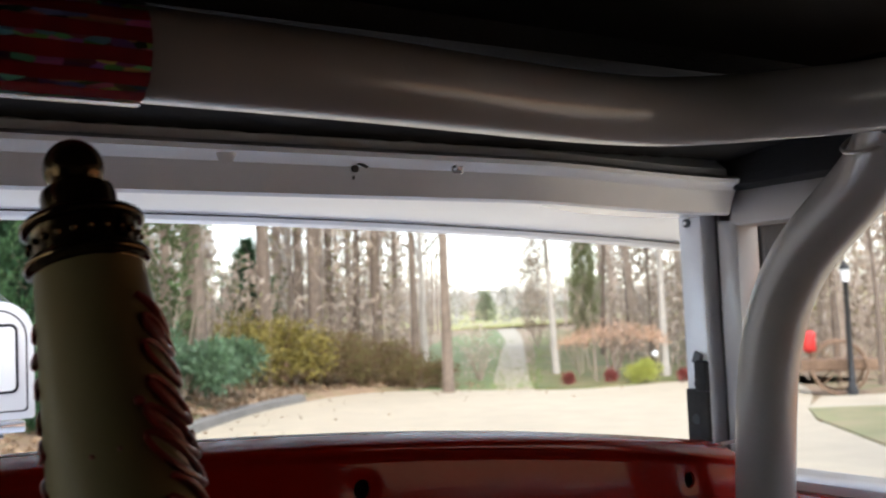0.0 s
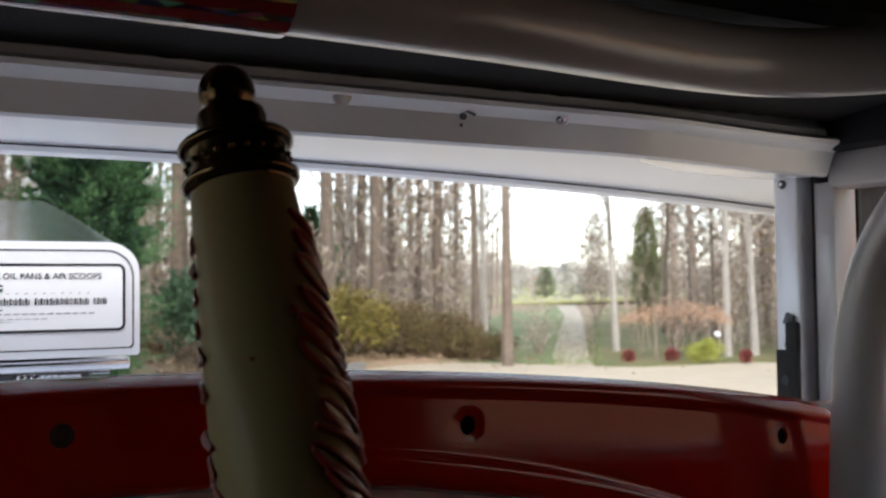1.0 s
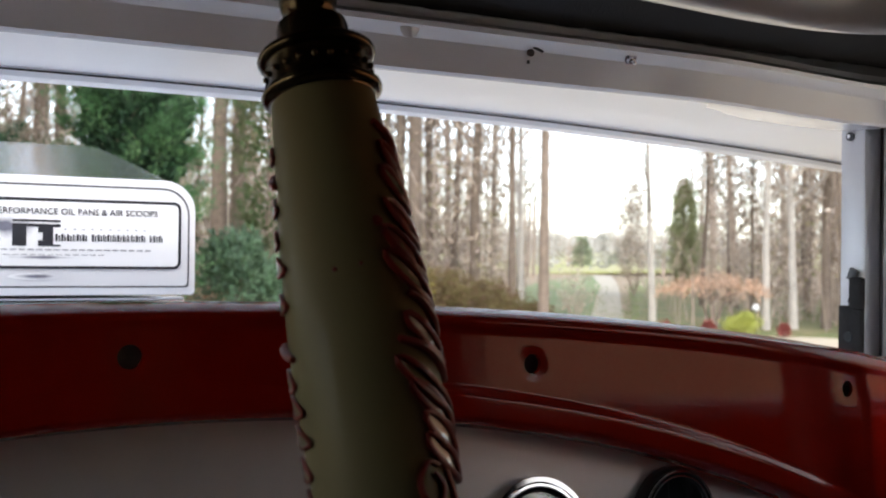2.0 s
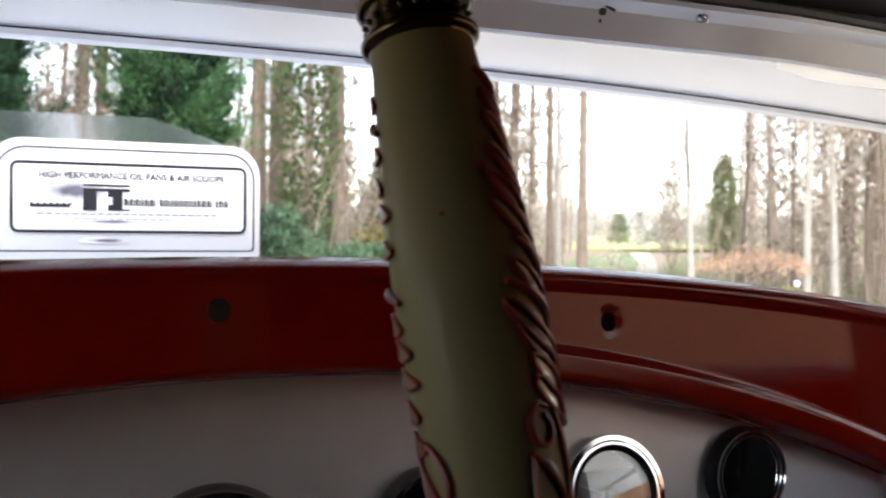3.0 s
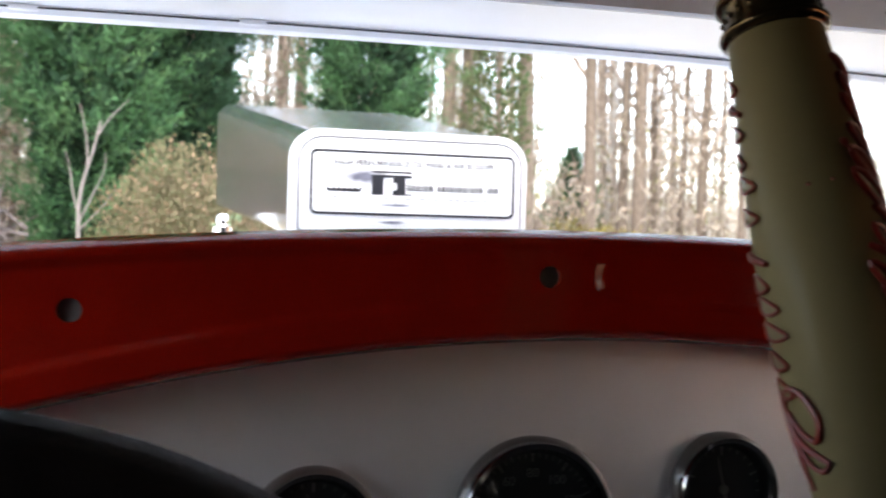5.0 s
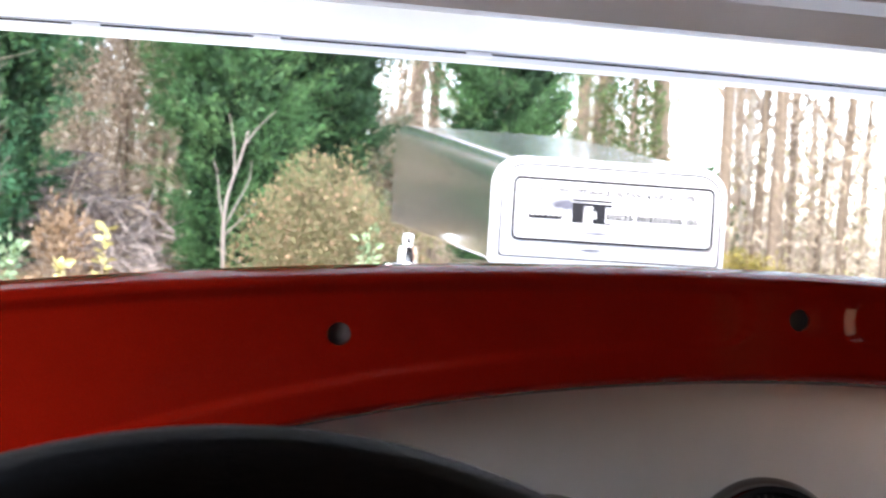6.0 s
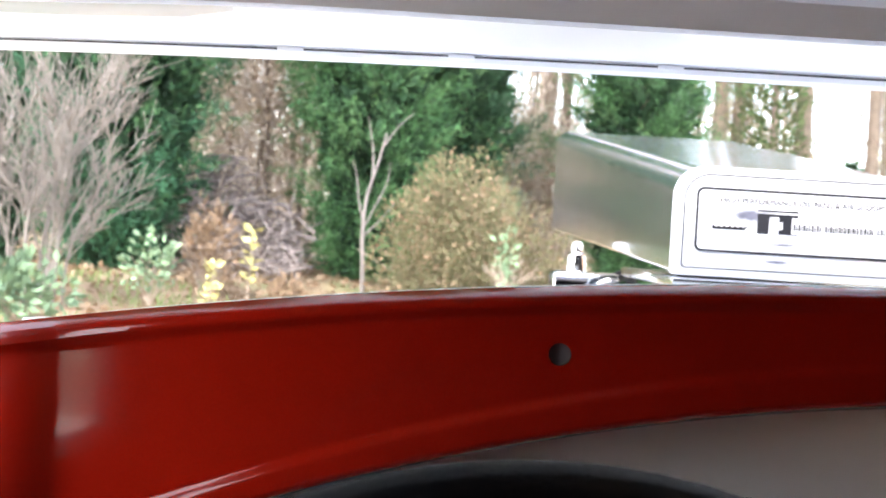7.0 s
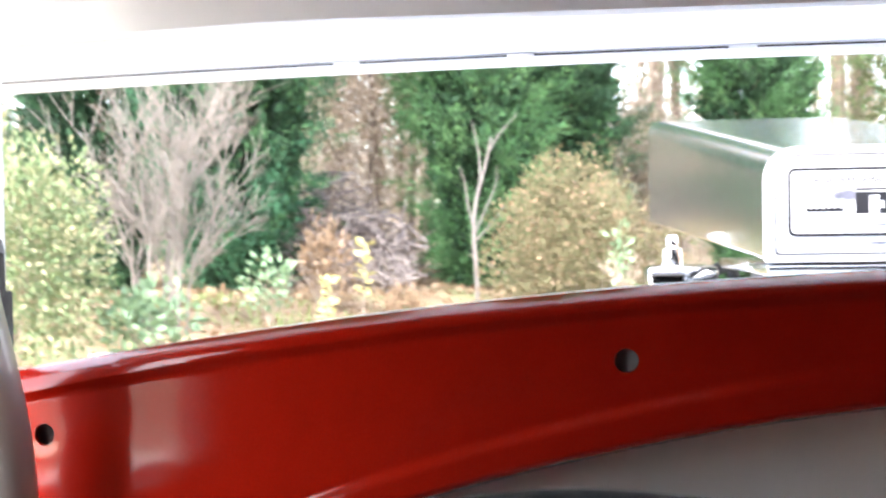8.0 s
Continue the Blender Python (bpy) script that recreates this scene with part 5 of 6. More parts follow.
base_at(bush(31, 0.58, 1.2, TANLEAF, "rounded bush with tan and olive autumn leaves", n=42000, leaf=0.021, lumps=22, accent=RUSSET), 0.0, 6.2)
base_at(bush(32, 0.42, 0.86, LIMELEAF, "leafy yellow green evergreen shrub", n=15000, leaf=0.027, slim=0.5), -2.27, 3.85, z=0.48)
base_at(bush(33, 0.22, 0.30, PALEGREEN, "low blue green shrub on the bank", n=420, leaf=0.05), -1.80, 4.15, z=0.55)
base_at(bush(34, 0.14, 0.32, PALEGREEN, "small pale green plant in the leaf litter", n=170, leaf=0.045), -1.57, 5.12, z=0.66)
base_at(bush(35, 0.15, 0.50, RUSSET, "dead russet plant with hanging leaves", n=700, leaf=0.06, slim=0.28), -1.50, 6.1)
base_at(bush(36, 0.16, 0.22, RUSSET, "low dead russet plant in the leaf litter", n=380, leaf=0.05, slim=0.3), -1.05, 6.1)
base_at(bush(37, 0.14, 0.24, LIMELEAF, "small pale green plant in the leaf litter", n=260, leaf=0.05), 0.15, 5.5)


base_at(bush(38, 0.80, 3.0, UNDERWOOD, "tall dry brown understory shrub behind the brushwood", n=5200, leaf=0.055, lumps=26), -1.95, 9.7)
base_at(bush(39, 0.75, 2.6, UNDERWOOD, "tall dry brown understory shrub behind the brushwood", n=4200, leaf=0.055, lumps=24), -1.40, 10.3)
base_at(bush(40, 0.60, 1.5, UNDERWOOD, "dry brown understory shrub among the cedars", n=9000, leaf=0.055, lumps=16), 0.80, 10.6)
base_at(bush(47, 0.75, 2.2, UNDERWOOD, "dry brown understory shrub in the wood", n=12000, leaf=0.055, lumps=20), -2.7, 11.0)


base_at(bush(49, 0.07, 0.36, PALEGREEN, "pale green sprig in front of the tan bush", n=90, leaf=0.045), 0.18, 5.6, z=0.70)


def yellow_plant(seed, height, label):
    rng = random.Random(seed)
    t = thing("yellow_seedling", label, "plant", "yellow seedlings")
    st = [Vector((0, 0, -0.03)), Vector((0.01, 0, height * 0.5)), Vector((0.03, 0, height))]
    part("stem", sweep(st, [0.004, 0.003, 0.0015], 5), TWIG, t, m=None)
    for i in range(22):
        h = height * (0.25 + 0.75 * i / 21)
        a = i * 2.4
        v, f = leaves(rng, 1, lambda: (Vector((0.01, 0, h)), (math.cos(a), math.sin(a), 0.35)), 0.058, 0.62)
        part("leaf", (v, f), BUTTER, t, m=None, sharp=0)
    return t


base_at(yellow_plant(1, 0.34, "seedling with bright butter yellow leaves"), -1.12, 5.2, z=0.66)
base_at(yellow_plant(2, 0.22, "low seedling with bright butter yellow leaves"), -1.22, 4.75, z=0.62)
base_at(yellow_plant(3, 0.16, "low seedling with bright butter yellow leaves"), -1.02, 4.7)

# brushwood heap
rng = random.Random(8)
sticks, thick_sticks = [], []
for i in range(900):
    x, y = max(-0.60, min(0.55, rng.gauss(0, 0.36))), max(-0.5, min(0.5, rng.gauss(0, 0.30)))
    h = max(0.0, 1.0 - 0.9 * abs(x) - 0.8 * abs(y)) * rng.random() ** 0.7
    a, e = rng.uniform(0, 3.14), rng.gauss(0.1, 0.40)
    thick = rng.random() < 0.14
    l = rng.uniform(0.30, 0.62) if thick else rng.uniform(0.14, 0.42)
    d = Vector((math.cos(a) * math.cos(e), math.sin(a) * math.cos(e), math.sin(e)))
    (thick_sticks if thick else sticks).append(sweep([Vector((x, y, h)) - d * l / 2, Vector((x, y, h + rng.gauss(0, 0.03))), Vector((x, y, h)) + d * l / 2], [0.012, 0.010, 0.005] if thick else [0.005, 0.004, 0.002], 5 if thick else 4, caps=False))
heap = thing("brush_pile", "heap of weathered grey brushwood among the cedars", "brush pile")
tagged(part("twig_tangle", joined(*sticks), BRUSH, heap, m=None), kind="stuff")
for geo in thick_sticks:
    part("stick", geo, BRUSH, heap, m=None)
base_at(heap, -1.68, 7.35, 0, 0.92)

# fallen leaves on the bank, near the car
rng = random.Random(9)


def litter_place():
    while True:
        x, y = rng.uniform(-4.5, 2.5), rng.uniform(2.6, 9.5)
        if past_kerb(x, y) > 0.12:
            return Vector((x, y, ground_z(x, y) + 0.008)), (rng.gauss(0, 1), rng.gauss(0, 1), 0.12)


fallen = tagged(part("fallen_leaves", leaves(rng, 11000, litter_place, 0.052, 0.7), FALLEN, m=None, sharp=0), "fallen russet leaves lying on the bank", "leaves", kind="stuff")


def litter_far():
    while True:
        x, y = rng.uniform(2.5, 9.0), rng.uniform(8.6, 17.5)
        if past_kerb(x, y) > 0.12:
            return Vector((x, y, ground_z(x, y) + 0.01)), (rng.gauss(0, 1), rng.gauss(0, 1), 0.12)


def litter_drive():
    while True:
        x, y = rng.uniform(-3.0, 10.0), rng.uniform(3.0, 14.0)
        k = past_kerb(x, y)
        if -2.2 * rng.random() ** 2 < k < -0.05 or (k < -0.05 and rng.random() < 0.02):
            return Vector((x, y, 0.008)), (rng.gauss(0, 1), rng.gauss(0, 1), 0.05)


tagged(part("fallen_leaves", leaves(rng, 130, litter_drive, 0.055, 0.7), FALLEN, m=None, sharp=0), "few fallen brown leaves on the driveway", "leaves", kind="stuff")
tagged(part("fallen_leaves", leaves(rng, 7000, litter_far, 0.08, 0.7), FALLEN, m=None, sharp=0), "fallen russet leaves under the trees", "leaves", kind="stuff")

def blade_place():
    while True:
        x, y = rng.uniform(-3.2, 1.2), rng.uniform(3.6, 6.6)
        if past_kerb(x, y) > 0.2 and noise.noise(Vector((x * 1.3, y * 1.3, 7))) > 0.05:
            return Vector((x, y, ground_z(x, y))), (rng.gauss(0, 0.5), rng.gauss(0, 0.5), 1.4)


tagged(part("grass", leaves(rng, 2000, blade_place, 0.075, 0.12), GRASS, m=None, sharp=0), "thin green grass among the fallen leaves", "grass", kind="stuff")

def lane_edge_place():
    t, s = rng.random() ** 1.6, rng.choice((-1, 1))
    x, y = 8.7 + 17 * t, 12.1 + 22.5 * t
    o = s * (0.17 + 0.6 * t) + rng.gauss(0, 0.10 + 0.25 * t)
    return Vector((x + o * 0.8, y - o * 0.6, 0.0)), (rng.gauss(0, 0.4), rng.gauss(0, 0.4), 1.2)


tagged(part("lane_grass", leaves(rng, 2200, lane_edge_place, 0.06, 0.2), GRASS, m=None, sharp=0), "ragged grass along the gravel lane", "grass", kind="stuff")

# shrubs by the kerb and across the driveway
base_at(bush(41, 0.62, 0.62, RHODO, "blue green rhododendron by the kerb", n=3400, leaf=0.09, slim=0.35, lumps=14), *bearing(18.4, 12.5), z=0.30)
base_at(bush(61, 0.55, 0.80, RHODO, "tall blue green rhododendron among the trunks", n=3400, leaf=0.085, slim=0.35, lumps=14), *bearing(15.9, 11.6), z=0.46)
base_at(bush(45, 0.60, 0.56, RHODO, "blue green rhododendron behind the kerb", n=3000, leaf=0.09, slim=0.35, lumps=14), *bearing(20.9, 13.7), z=0.28)
base_at(bush(42, 0.72, 0.86, GOLDLEAF, "golden olive shrub behind the rhododendron", n=3400, leaf=0.06, lumps=14, accent=OLIVE), *bearing(22.0, 15.4), z=0.22)
base_at(bush(57, 0.70, 0.84, GOLDLEAF, "golden olive shrub behind the leaf covered bank", n=3400, leaf=0.06, lumps=14, accent=OLIVE), *bearing(24.3, 15.8), z=0.20)
base_at(bush(43, 0.80, 0.80, OLIVE, "spreading olive brown shrub beside the driveway", n=6000, leaf=0.045, lumps=16), *bearing(26.6, 16.2), z=0.10)
base_at(bush(44, 0.80, 0.62, OLIVE, "low olive brown shrub beside the driveway", n=5000, leaf=0.045, lumps=16), *bearing(28.9, 16.3), z=0.06)
base_at(bush(58, 0.62, 0.42, OLIVE, "low olive brown shrub at the edge of the lawn", n=3600, leaf=0.045, lumps=12), *bearing(31.0, 15.9), z=0.02)
base_at(bush(46, 0.29, 0.30, DOME, "clipped yellow green dome shaped shrub", "dome_shrub", n=3800, leaf=0.030, lumps=16), *bearing(43.1, 15.3), z=0.0)
for k, (turn, far) in enumerate(((39.1, 15.4), (41.4, 15.6), (45.2, 15.3))):
    base_at(bush(50 + k, 0.10, 0.17, CRIMSON, "small crimson leaved shrub by the driveway", "crimson_shrub", n=420, leaf=0.04, group="crimson shrubs"), *bearing(turn, far), z=0.0)
base_at(bush(59, 0.42, 1.05, UNDERWOOD, "thin brown shrub with few leaves on the lawn", n=420, leaf=0.05, lumps=14), *bearing(34.3, 17.0), z=0.0)
base_at(bush(60, 0.62, 3.2, UNDERWOOD, "tall thin brown tree beyond the lane", n=2600, leaf=0.09, lumps=30), *bearing(37.5, 30.0), z=0.1)

# weeping maple with peach leaves
rng = random.Random(61)
maple = thing("weeping_maple", "flat topped weeping maple with peach coloured leaves", "tree")
mlimbs = []
for a in (0.3, 2.2, 4.1, 5.3):
    branching(rng, (0, 0, -0.05), (math.cos(a) * 0.35, math.sin(a) * 0.35, 1), 0.95, 0.035, 2, 0.65, (4, 6), -0.02, 5, 0.55, mlimbs)
part("trunk", limbs_geo(mlimbs, 2, 2, 7), BARK, maple, m=None)
tagged(part("branchwork", limbs_geo(mlimbs, 0, 1, 4, 0.004), BARK, maple, m=None), kind="stuff")


def maple_place():
    a, q = rng.uniform(0, 6.28), rng.random() ** 0.55 * 1.05
    return Vector((math.cos(a) * q, math.sin(a) * q, 0.98 - 0.24 * q * q + rng.gauss(0, 0.07) + 0.10 * noise.noise(Vector((math.cos(a) * q * 4, math.sin(a) * q * 4, 0))))), (math.cos(a), math.sin(a), -0.4)


part("crown", leaves(rng, 1700, maple_place, 0.065, 0.4), PEACH, maple, m=None, sharp=0)
base_at(maple, *bearing(41.6, 16.4), 0, 0.80, z=0.0)

# woodland trees: a few patterns, set out one by one
patterns = [bare_tree(70, 13, 0.105, BARK, "tall bare grey brown forest tree"), bare_tree(71, 11, 0.08, BARK, "bare grey brown forest tree", 0.15),
            bare_tree(72, 9, 0.055, BARK, "slender bare forest tree", 0.10), bare_tree(73, 9, 0.065, BARK_PALE, "slender pale barked tree", 0.2),
            bare_tree(74, 6, 0.05, BARK, "young tree with sparse yellow green leaves", 0.08, FAROLIVE, 3200), bare_tree(75, 5, 0.045, BARK, "young tree with dry tan leaves", 0.08, UNDERWOOD, 3000)]
spots = [(0, 19.2, 13.6, 1.15), (0, 14.9, 14.0, 1.0), (0, 15.9, 14.8, 1.05), (0, 22.8, 17.0, 1.1), (0, 24.6, 19.0, 0.95), (0, 25.5, 17.6, 1.15), (1, 28.9, 19.0, 1.25), (2, 30.9, 18.0, 1.2), (3, 31.4, 19.5, 1.0),
         (2, 32.6, 14.9, 1.35), (3, 23.7, 21.0, 1.1), (0, 26.3, 22.0, 1.0), (2, 27.6, 20.0, 1.3), (3, 38.5, 18.0, 0.85), (3, 44.3, 16.6, 0.9), (3, 45.7, 17.0, 0.95), (1, 47.3, 17.5, 0.9), (2, 41.0, 25.0, 1.0),
         (1, 42.6, 26.0, 0.9), (1, 46.4, 24.0, 1.0), (2, 49.0, 19.0, 1.0), (1, 51.0, 18.0, 1.0), (2, 53.0, 17.0, 1.0), (1, 56.0, 19.0, 1.0), (0, 5.8, 14.0, 0.9), (0, 6.8, 15.5, 0.85), (1, -9.4, 13.0, 0.9),
         (2, -11.2, 15.0, 1.0), (1, -4.0, 15.0, 1.0), (0, 1.0, 16.5, 1.0), (1, 9.5, 16.0, 1.0), (0, 12.2, 19.0, 1.0), (1, -15.0, 14.0, 1.0), (2, -22.0, 13.0, 1.0), (0, -25.0, 16.0, 1.0), (4, 13.6, 15.0, 0.8),
         (5, 4.8, 13.6, 0.9), (5, -8.2, 11.0, 0.9), (4, -5.0, 12.8, 0.9), (5, -9.8, 9.8, 0.72), (5, -11.6, 10.2, 0.7), (5, -24.0, 11.0, 0.9), (5, 48.0, 16.5, 0.8), (5, 43.6, 21.0, 0.9), (5, 55.0, 14.5, 0.9), (5, 50.5, 17.0, 1.0),
         (2, -10.4, 9.9, 0.55), (2, -8.0, 10.2, 0.6), (2, -12.0, 10.6, 0.6), (1, -5.6, 11.8, 0.8)]
rng = random.Random(77)
used = set()
for k, turn, far, grow in spots:
    x, y = bearing(turn, far)
    if k in used:
        base_at(copy_thing(patterns[k], Matrix()), x, y, rng.uniform(0, 360), grow)
    else:
        used.add(k)
        base_at(patterns[k], x, y, rng.uniform(0, 360), grow)
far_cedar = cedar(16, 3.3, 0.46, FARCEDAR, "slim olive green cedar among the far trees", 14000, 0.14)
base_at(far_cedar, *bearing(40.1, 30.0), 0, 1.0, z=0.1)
base_at(cedar(17, 5.4, 0.50, CEDAR_OLIVE, "airy olive green conifer among the trunks", 9500, 0.2), *bearing(17.6, 13.2))
base_at(cedar(18, 2.5, 0.46, CEDAR, "small green conifer in the wood", 14000), *bearing(21.9, 20.0))

# the wood behind: too many stems to count
rng = random.Random(78)
wood, tops = [], []
for _ in range(430):
    a = radians(rng.uniform(-42, 68))
    r = 17 + 75 * rng.random() ** 0.8
    x, y = r * math.sin(a), r * math.cos(a)
    gap = 32.3 < math.degrees(a) < 40.3
    if (gap and r < 62) or (20.2 < math.degrees(a) < 22.5) or (a > radians(31) and abs(x - 8.7 - 0.727 * (y - 12.05)) < 3.5):
        continue
    z = ground_z(x, y)
    h, w = rng.uniform(6, 13), rng.uniform(0.03, 0.12)
    if gap:
        h *= 0.28
    elif a > radians(40):
        h *= 0.45 + 0.006 * r
    lean = Vector((rng.gauss(0, 0.25), rng.gauss(0, 0.25), h))
    wood.append(sweep([Vector((x, y, z - 0.1)), Vector((x, y, z)) + lean * 0.5, Vector((x, y, z)) + lean], [w, w * 0.75, 0.01], 5, caps=False))
    for _ in range(rng.randint(7, 14)):
        t = rng.uniform(0.08, 0.9)
        q = Vector((x, y, z)) + lean * t
        b = rng.uniform(0, 6.28)
        l = rng.uniform(0.5, 1.9) * (1.1 - t * 0.6)
        e = q + Vector((math.cos(b) * l, math.sin(b) * l, l * rng.uniform(0.3, 1.1)))
        wood.append(sweep([q, q.lerp(e, 0.5) + Vector((0, 0, -0.08)), e], [w * 0.22, w * 0.14, 0.004], 3, caps=False))
        for _ in range(3):
            q2 = q.lerp(e, rng.uniform(0.3, 1))
            e2 = q2 + Vector((rng.gauss(0, 0.35), rng.gauss(0, 0.35), rng.uniform(0.1, 0.6)))
            wood.append(sweep([q2, e2], [0.008, 0.004], 3, caps=False))
        if rng.random() < 0.35:
            tops.append(e)
def open_gap(a, x, y, r):
    """The clearing over the lane stays free of the wood."""
    return (radians(31.5) < a < radians(40.5) and r < 62) or (a > radians(30) and abs(x - 8.7 - 0.727 * (y - 12.05)) < 3.0)


def brush_place(low, high, tall):
    while True:
        a, r = radians(rng.uniform(-42, 68)), low + (high - low) * rng.random()
        x, y = r * math.sin(a), r * math.cos(a)
        if open_gap(a, x, y, r) or past_kerb(x, y) < 1.0:
            continue
        top = tall * (1.35 if a > radians(40) else 1.0) * (0.35 + 0.9 * max(0.0, 0.5 + noise.noise(Vector((a * 9, r * 0.12, 3.0)))))
        if radians(20.0) < a < radians(22.7):
            top = min(top, 1.9)
        z = top * rng.random() ** 1.25
        if noise.noise(Vector((x * 0.8, y * 0.8, z * 0.9))) < -0.10 + 0.10 * z / tall:
            continue
        return Vector((x, y, ground_z(x, y) + z)), (rng.gauss(0, 1), rng.gauss(0, 1), 1.2)


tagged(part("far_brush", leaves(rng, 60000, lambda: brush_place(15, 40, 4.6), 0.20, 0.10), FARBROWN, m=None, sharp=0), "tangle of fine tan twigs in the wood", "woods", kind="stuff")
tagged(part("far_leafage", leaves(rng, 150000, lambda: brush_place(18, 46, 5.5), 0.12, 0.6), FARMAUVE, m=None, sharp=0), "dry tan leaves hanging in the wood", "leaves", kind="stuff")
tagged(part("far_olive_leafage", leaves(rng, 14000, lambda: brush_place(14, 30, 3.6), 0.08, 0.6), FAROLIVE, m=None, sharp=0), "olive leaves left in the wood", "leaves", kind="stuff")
edge = []
for _ in range(60):
    a, r = radians(rng.uniform(27, 46)), rng.uniform(75, 150)
    edge.append((Vector((r * math.sin(a), r * math.cos(a), 0.02 * (r - 62) + 0.1)), rng.uniform(0.8, 2.6), rng.uniform(1.2, 4.5) * r / 110))


def edge_place():
    p, w, h = edge[rng.randrange(len(edge))]
    q = rng.random()
    return p + Vector((rng.gauss(0, w * 0.5 * (1.1 - 0.7 * q)), rng.gauss(0, w * 0.5), h * q)), (rng.gauss(0, 1), rng.gauss(0, 1), 0.6)


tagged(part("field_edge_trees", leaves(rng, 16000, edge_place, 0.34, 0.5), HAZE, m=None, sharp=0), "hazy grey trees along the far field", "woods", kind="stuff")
for x, y, h, w in ((47.0, 68.0, 2.4, 0.8), (55.0, 74.0, 1.1, 1.0)):
    g = thing("distant_tree", "small dark green tree by the far field", "tree", "trees by the field")
    z0 = 0.02 * (math.hypot(x, y) - 62)
    part("trunk", sweep([Vector((0, 0, -0.2)), Vector((0, 0, h * 0.8))], [0.12, 0.04], 6), BARK, g, m=None)

    def crown_place():
        q = rng.random()
        b = rng.uniform(0, 6.28)
        r = w * (0.35 + 0.65 * math.sin(math.pi * min(1, q * 0.9 + 0.25))) * rng.random() ** 0.5
        return Vector((math.cos(b) * r, math.sin(b) * r, h * (0.08 + 0.92 * q))), (math.cos(b), math.sin(b), 0.4)

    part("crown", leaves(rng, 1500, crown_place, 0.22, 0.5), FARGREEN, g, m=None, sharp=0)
    base_at(g, x, y, z=z0)
tagged(part("far_wood", joined(*wood), TWIG, m=None), "far off leafless woodland stems", "woods", kind="stuff")


def brown_place():
    q = tops[rng.randrange(len(tops))]
    return q + Vector((rng.gauss(0, 0.3), rng.gauss(0, 0.3), rng.gauss(0, 0.3))), (0, 0, -0.4)


tagged(part("far_leaves", leaves(rng, 14000, brown_place, 0.13, 0.6), TANLEAF, m=None, sharp=0), "dry tan leaves left on far trees", "leaves", kind="stuff")
thicket = []
for _ in range(2600):
    a = radians(rng.uniform(-40, 66))
    r = 12.5 + 30 * rng.random()
    x, y = r * math.sin(a), r * math.cos(a)
    if past_kerb(x, y) < 0.6 or (a > radians(27) and -5 < x - 8.7 - 0.727 * (y - 12.05) < 1.2):
        continue
    z = ground_z(x, y)
    h = rng.uniform(0.5, 2.2)
    thicket.append(sweep([Vector((x, y, z)), Vector((x + rng.gauss(0, 0.15), y, z + h * 0.6)), Vector((x + rng.gauss(0, 0.4), y + rng.gauss(0, 0.3), z + h))], [0.012, 0.008, 0.003], 3, caps=False))
tagged(part("thicket", joined(*thicket), TWIG, m=None), "thin leafless undergrowth of the wood", "undergrowth", kind="stuff")

# ---- across the driveway ----
lamp = thing("street_lamp", "black iron garden lamp post with a white lantern", "lamp post")
LM = pose(*bearing(53.6, 12.6), 0.0) @ Matrix.Diagonal((0.84, 0.84, 1.06, 1.0))
part("post", moved(lathe([(0.0001, 0.0), (0.07, 0.0), (0.07, 0.08), (0.045, 0.12), (0.038, 0.5), (0.034, 1.18), (0.05, 1.20), (0.0001, 1.20)], 16), LM), IRON, lamp, m=None)
part("lantern", moved(lathe([(0.0001, 1.20), (0.045, 1.20), (0.065, 1.33), (0.0001, 1.33)], 8), LM), LANTERN, lamp, "white glass lantern", m=None)
part("cap", moved(lathe([(0.08, 1.33), (0.06, 1.37), (0.02, 1.41), (0.0001, 1.45)], 8), LM), IRON, lamp, m=None)
cart = thing("garden_cart", "old wooden garden cart with spoked wheels and a red box", "cart")
CM = pose(*bearing(53.0, 13.0), 0.03, 0, 0, 40) @ Matrix.Scale(0.92, 4)
for sx in (-0.32, 0.34):
    ring = [CM @ Vector((sx + 0.0, 0.32 * math.cos(t), 0.30 + 0.32 * math.sin(t))) for t in [2 * math.pi * i / 28 for i in range(28)]]
    cw = part("wheel", sweep(ring, 0.017, 8, closed=True), WOODOLD, cart, m=None)
    for i in range(8):
        t = math.pi * i / 4
        part("spoke", sweep([CM @ Vector((sx, 0, 0.30)), CM @ Vector((sx, 0.31 * math.cos(t), 0.30 + 0.31 * math.sin(t)))], 0.008, 6), WOODOLD, cw, m=None)
part("bed", moved(box(-0.28, 0.30, -0.45, 0.45, 0.26, 0.40, 0.015), CM), WOODOLD, cart, m=None)
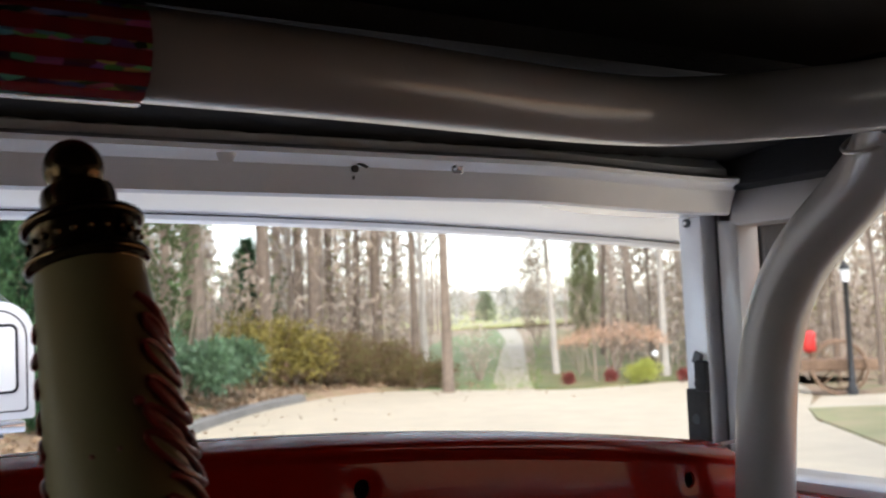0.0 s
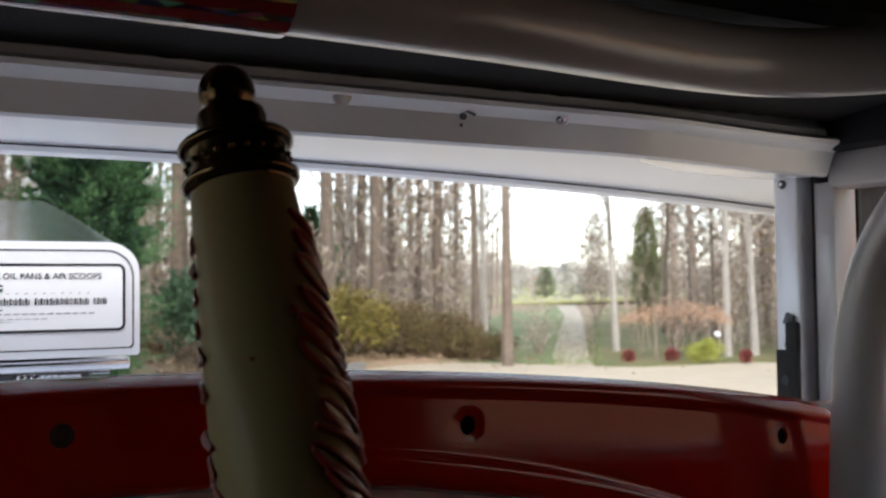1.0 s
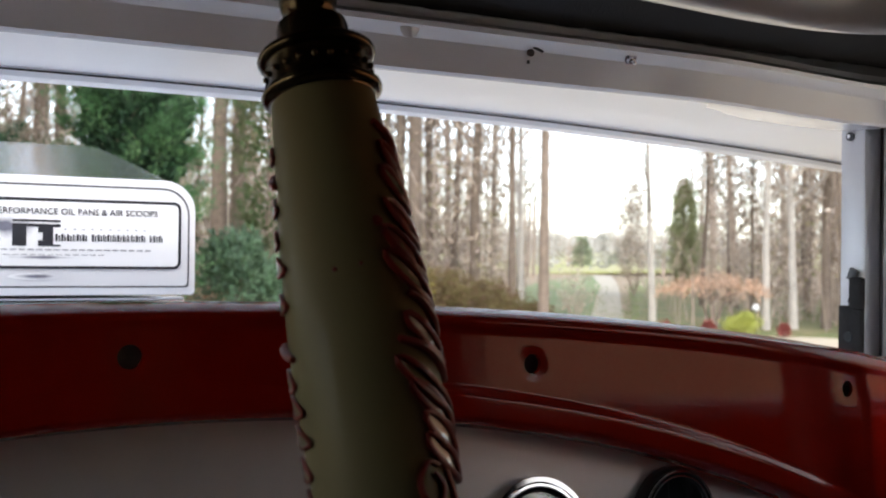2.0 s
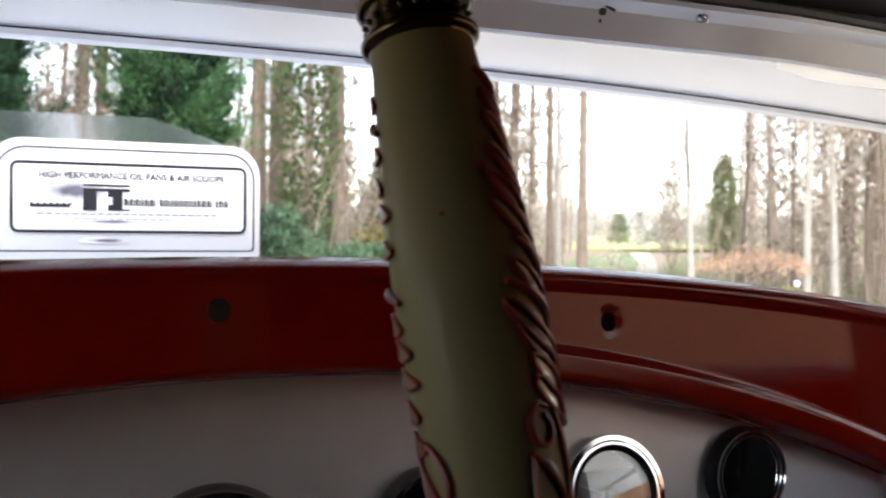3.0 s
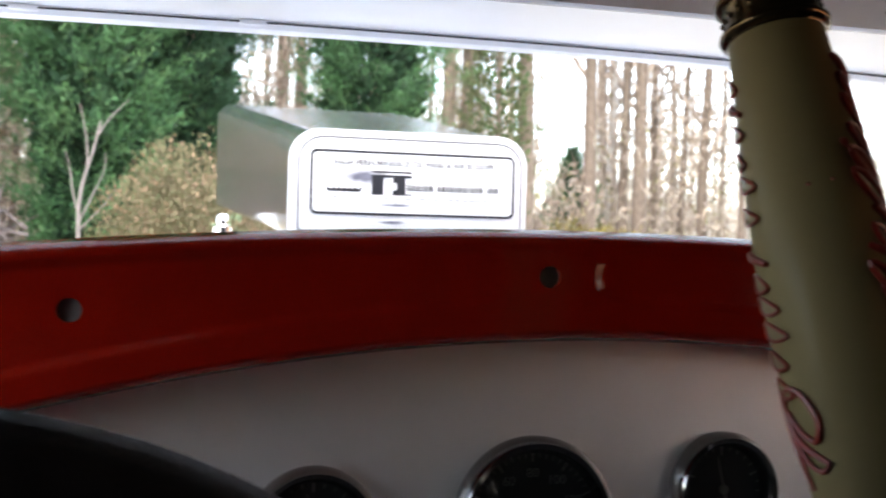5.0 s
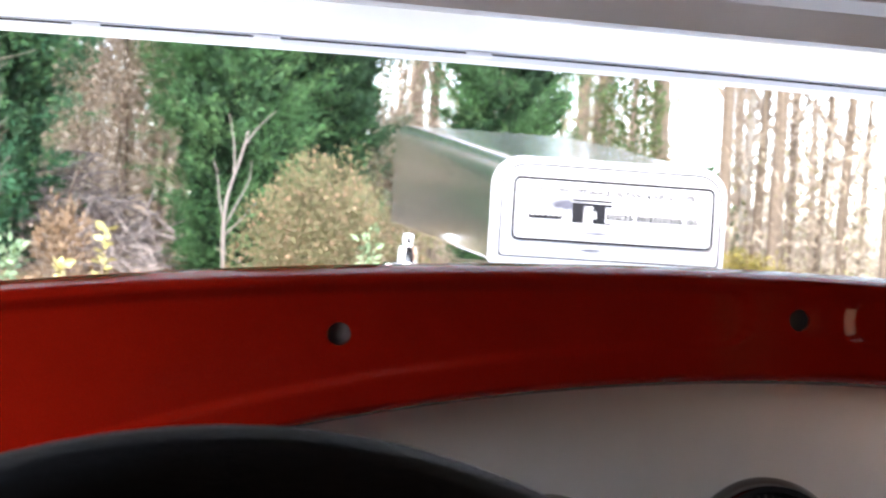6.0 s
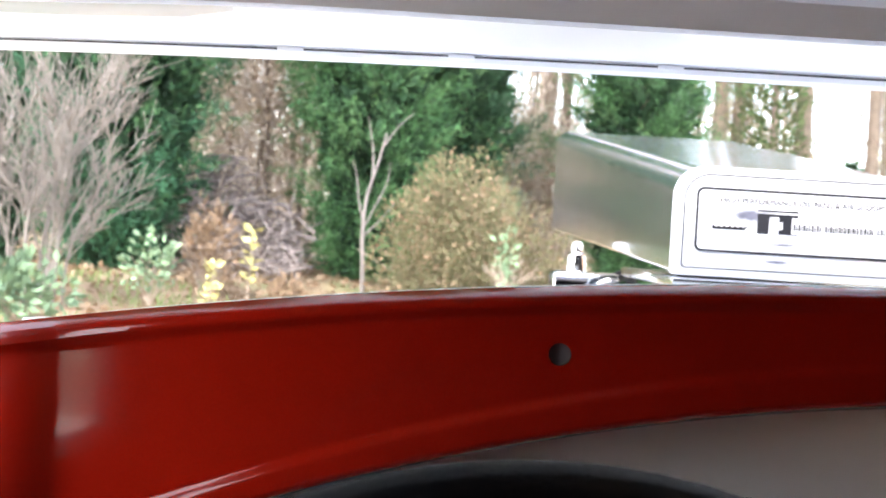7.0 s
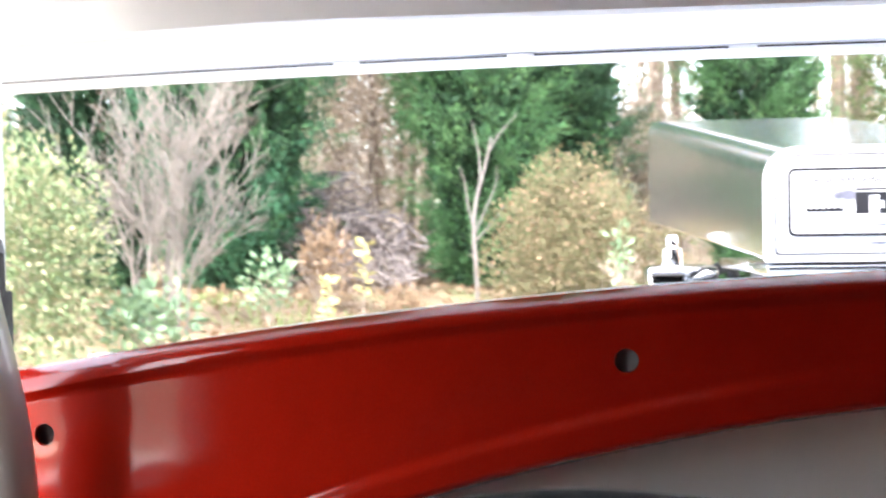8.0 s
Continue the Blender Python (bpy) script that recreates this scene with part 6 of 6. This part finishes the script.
part("box", moved(box(-0.10, 0.10, 0.25, 0.41, 0.48, 0.76, 0.05, 4), CM), REDTOY, cart, "bright red rounded box", m=None)
part("prop", moved(box(-0.02, 0.02, 0.31, 0.35, 0.39, 0.50, 0.004), CM), WOODOLD, cart, m=None)
ornament = thing("garden_ball", "small white ball on a stake by the maple", "garden ornament")
part("ball", moved(lathe([(0.0001, 0.40)] + [(0.05 * math.cos(a), 0.35 + 0.05 * math.sin(a)) for a in [radians(80 - 20 * i) for i in range(8)]] + [(0.0001, 0.30)], 14), pose(10.78, 11.42, 0.04)), LANTERN, ornament, m=None)
part("stake", moved(lathe([(0.008, -0.05), (0.008, 0.31)], 8), pose(10.78, 11.42, 0.04)), IRON, ornament, m=None)

# the house beside the driveway, seen in the gloss of the dashboard and the gauges
house = thing("house", "house wall of white lapped siding over brown brick", "house", kind="structure")
for i in range(8):
    z = 1.85 + 0.2 * i
    part("board", ([(4.42, -11, z), (4.42, 1.4, z), (4.445, 1.4, z + 0.2), (4.445, -11, z + 0.2), (4.5, -11, z), (4.5, 1.4, z), (4.5, 1.4, z + 0.2), (4.5, -11, z + 0.2)],
                    [(0, 1, 2, 3), (0, 4, 5, 1), (3, 2, 6, 7), (1, 5, 6, 2), (4, 0, 3, 7), (5, 4, 7, 6)]), SIDING, house, m=None, sharp=0)
part("footing", box(4.40, 4.6, -11, 1.4, -0.1, 1.85), BRICK, house, "brown brick lower wall", m=None)
part("wall", box(4.5, 4.65, -11, 1.4, 1.85, 3.5), SIDING, house, m=None)
part("roof", ([(4.1, -11.3, 3.4), (4.1, 1.7, 3.4), (7.9, 1.7, 5.4), (7.9, -11.3, 5.4), (4.1, -11.3, 3.5), (4.1, 1.7, 3.5), (7.9, 1.7, 5.5), (7.9, -11.3, 5.5)],
               [(0, 1, 2, 3), (7, 6, 5, 4), (0, 4, 5, 1), (1, 5, 6, 2), (2, 6, 7, 3), (3, 7, 4, 0)]), STEEL_DARK, house, "dark grey shingle roof", m=None, sharp=0)
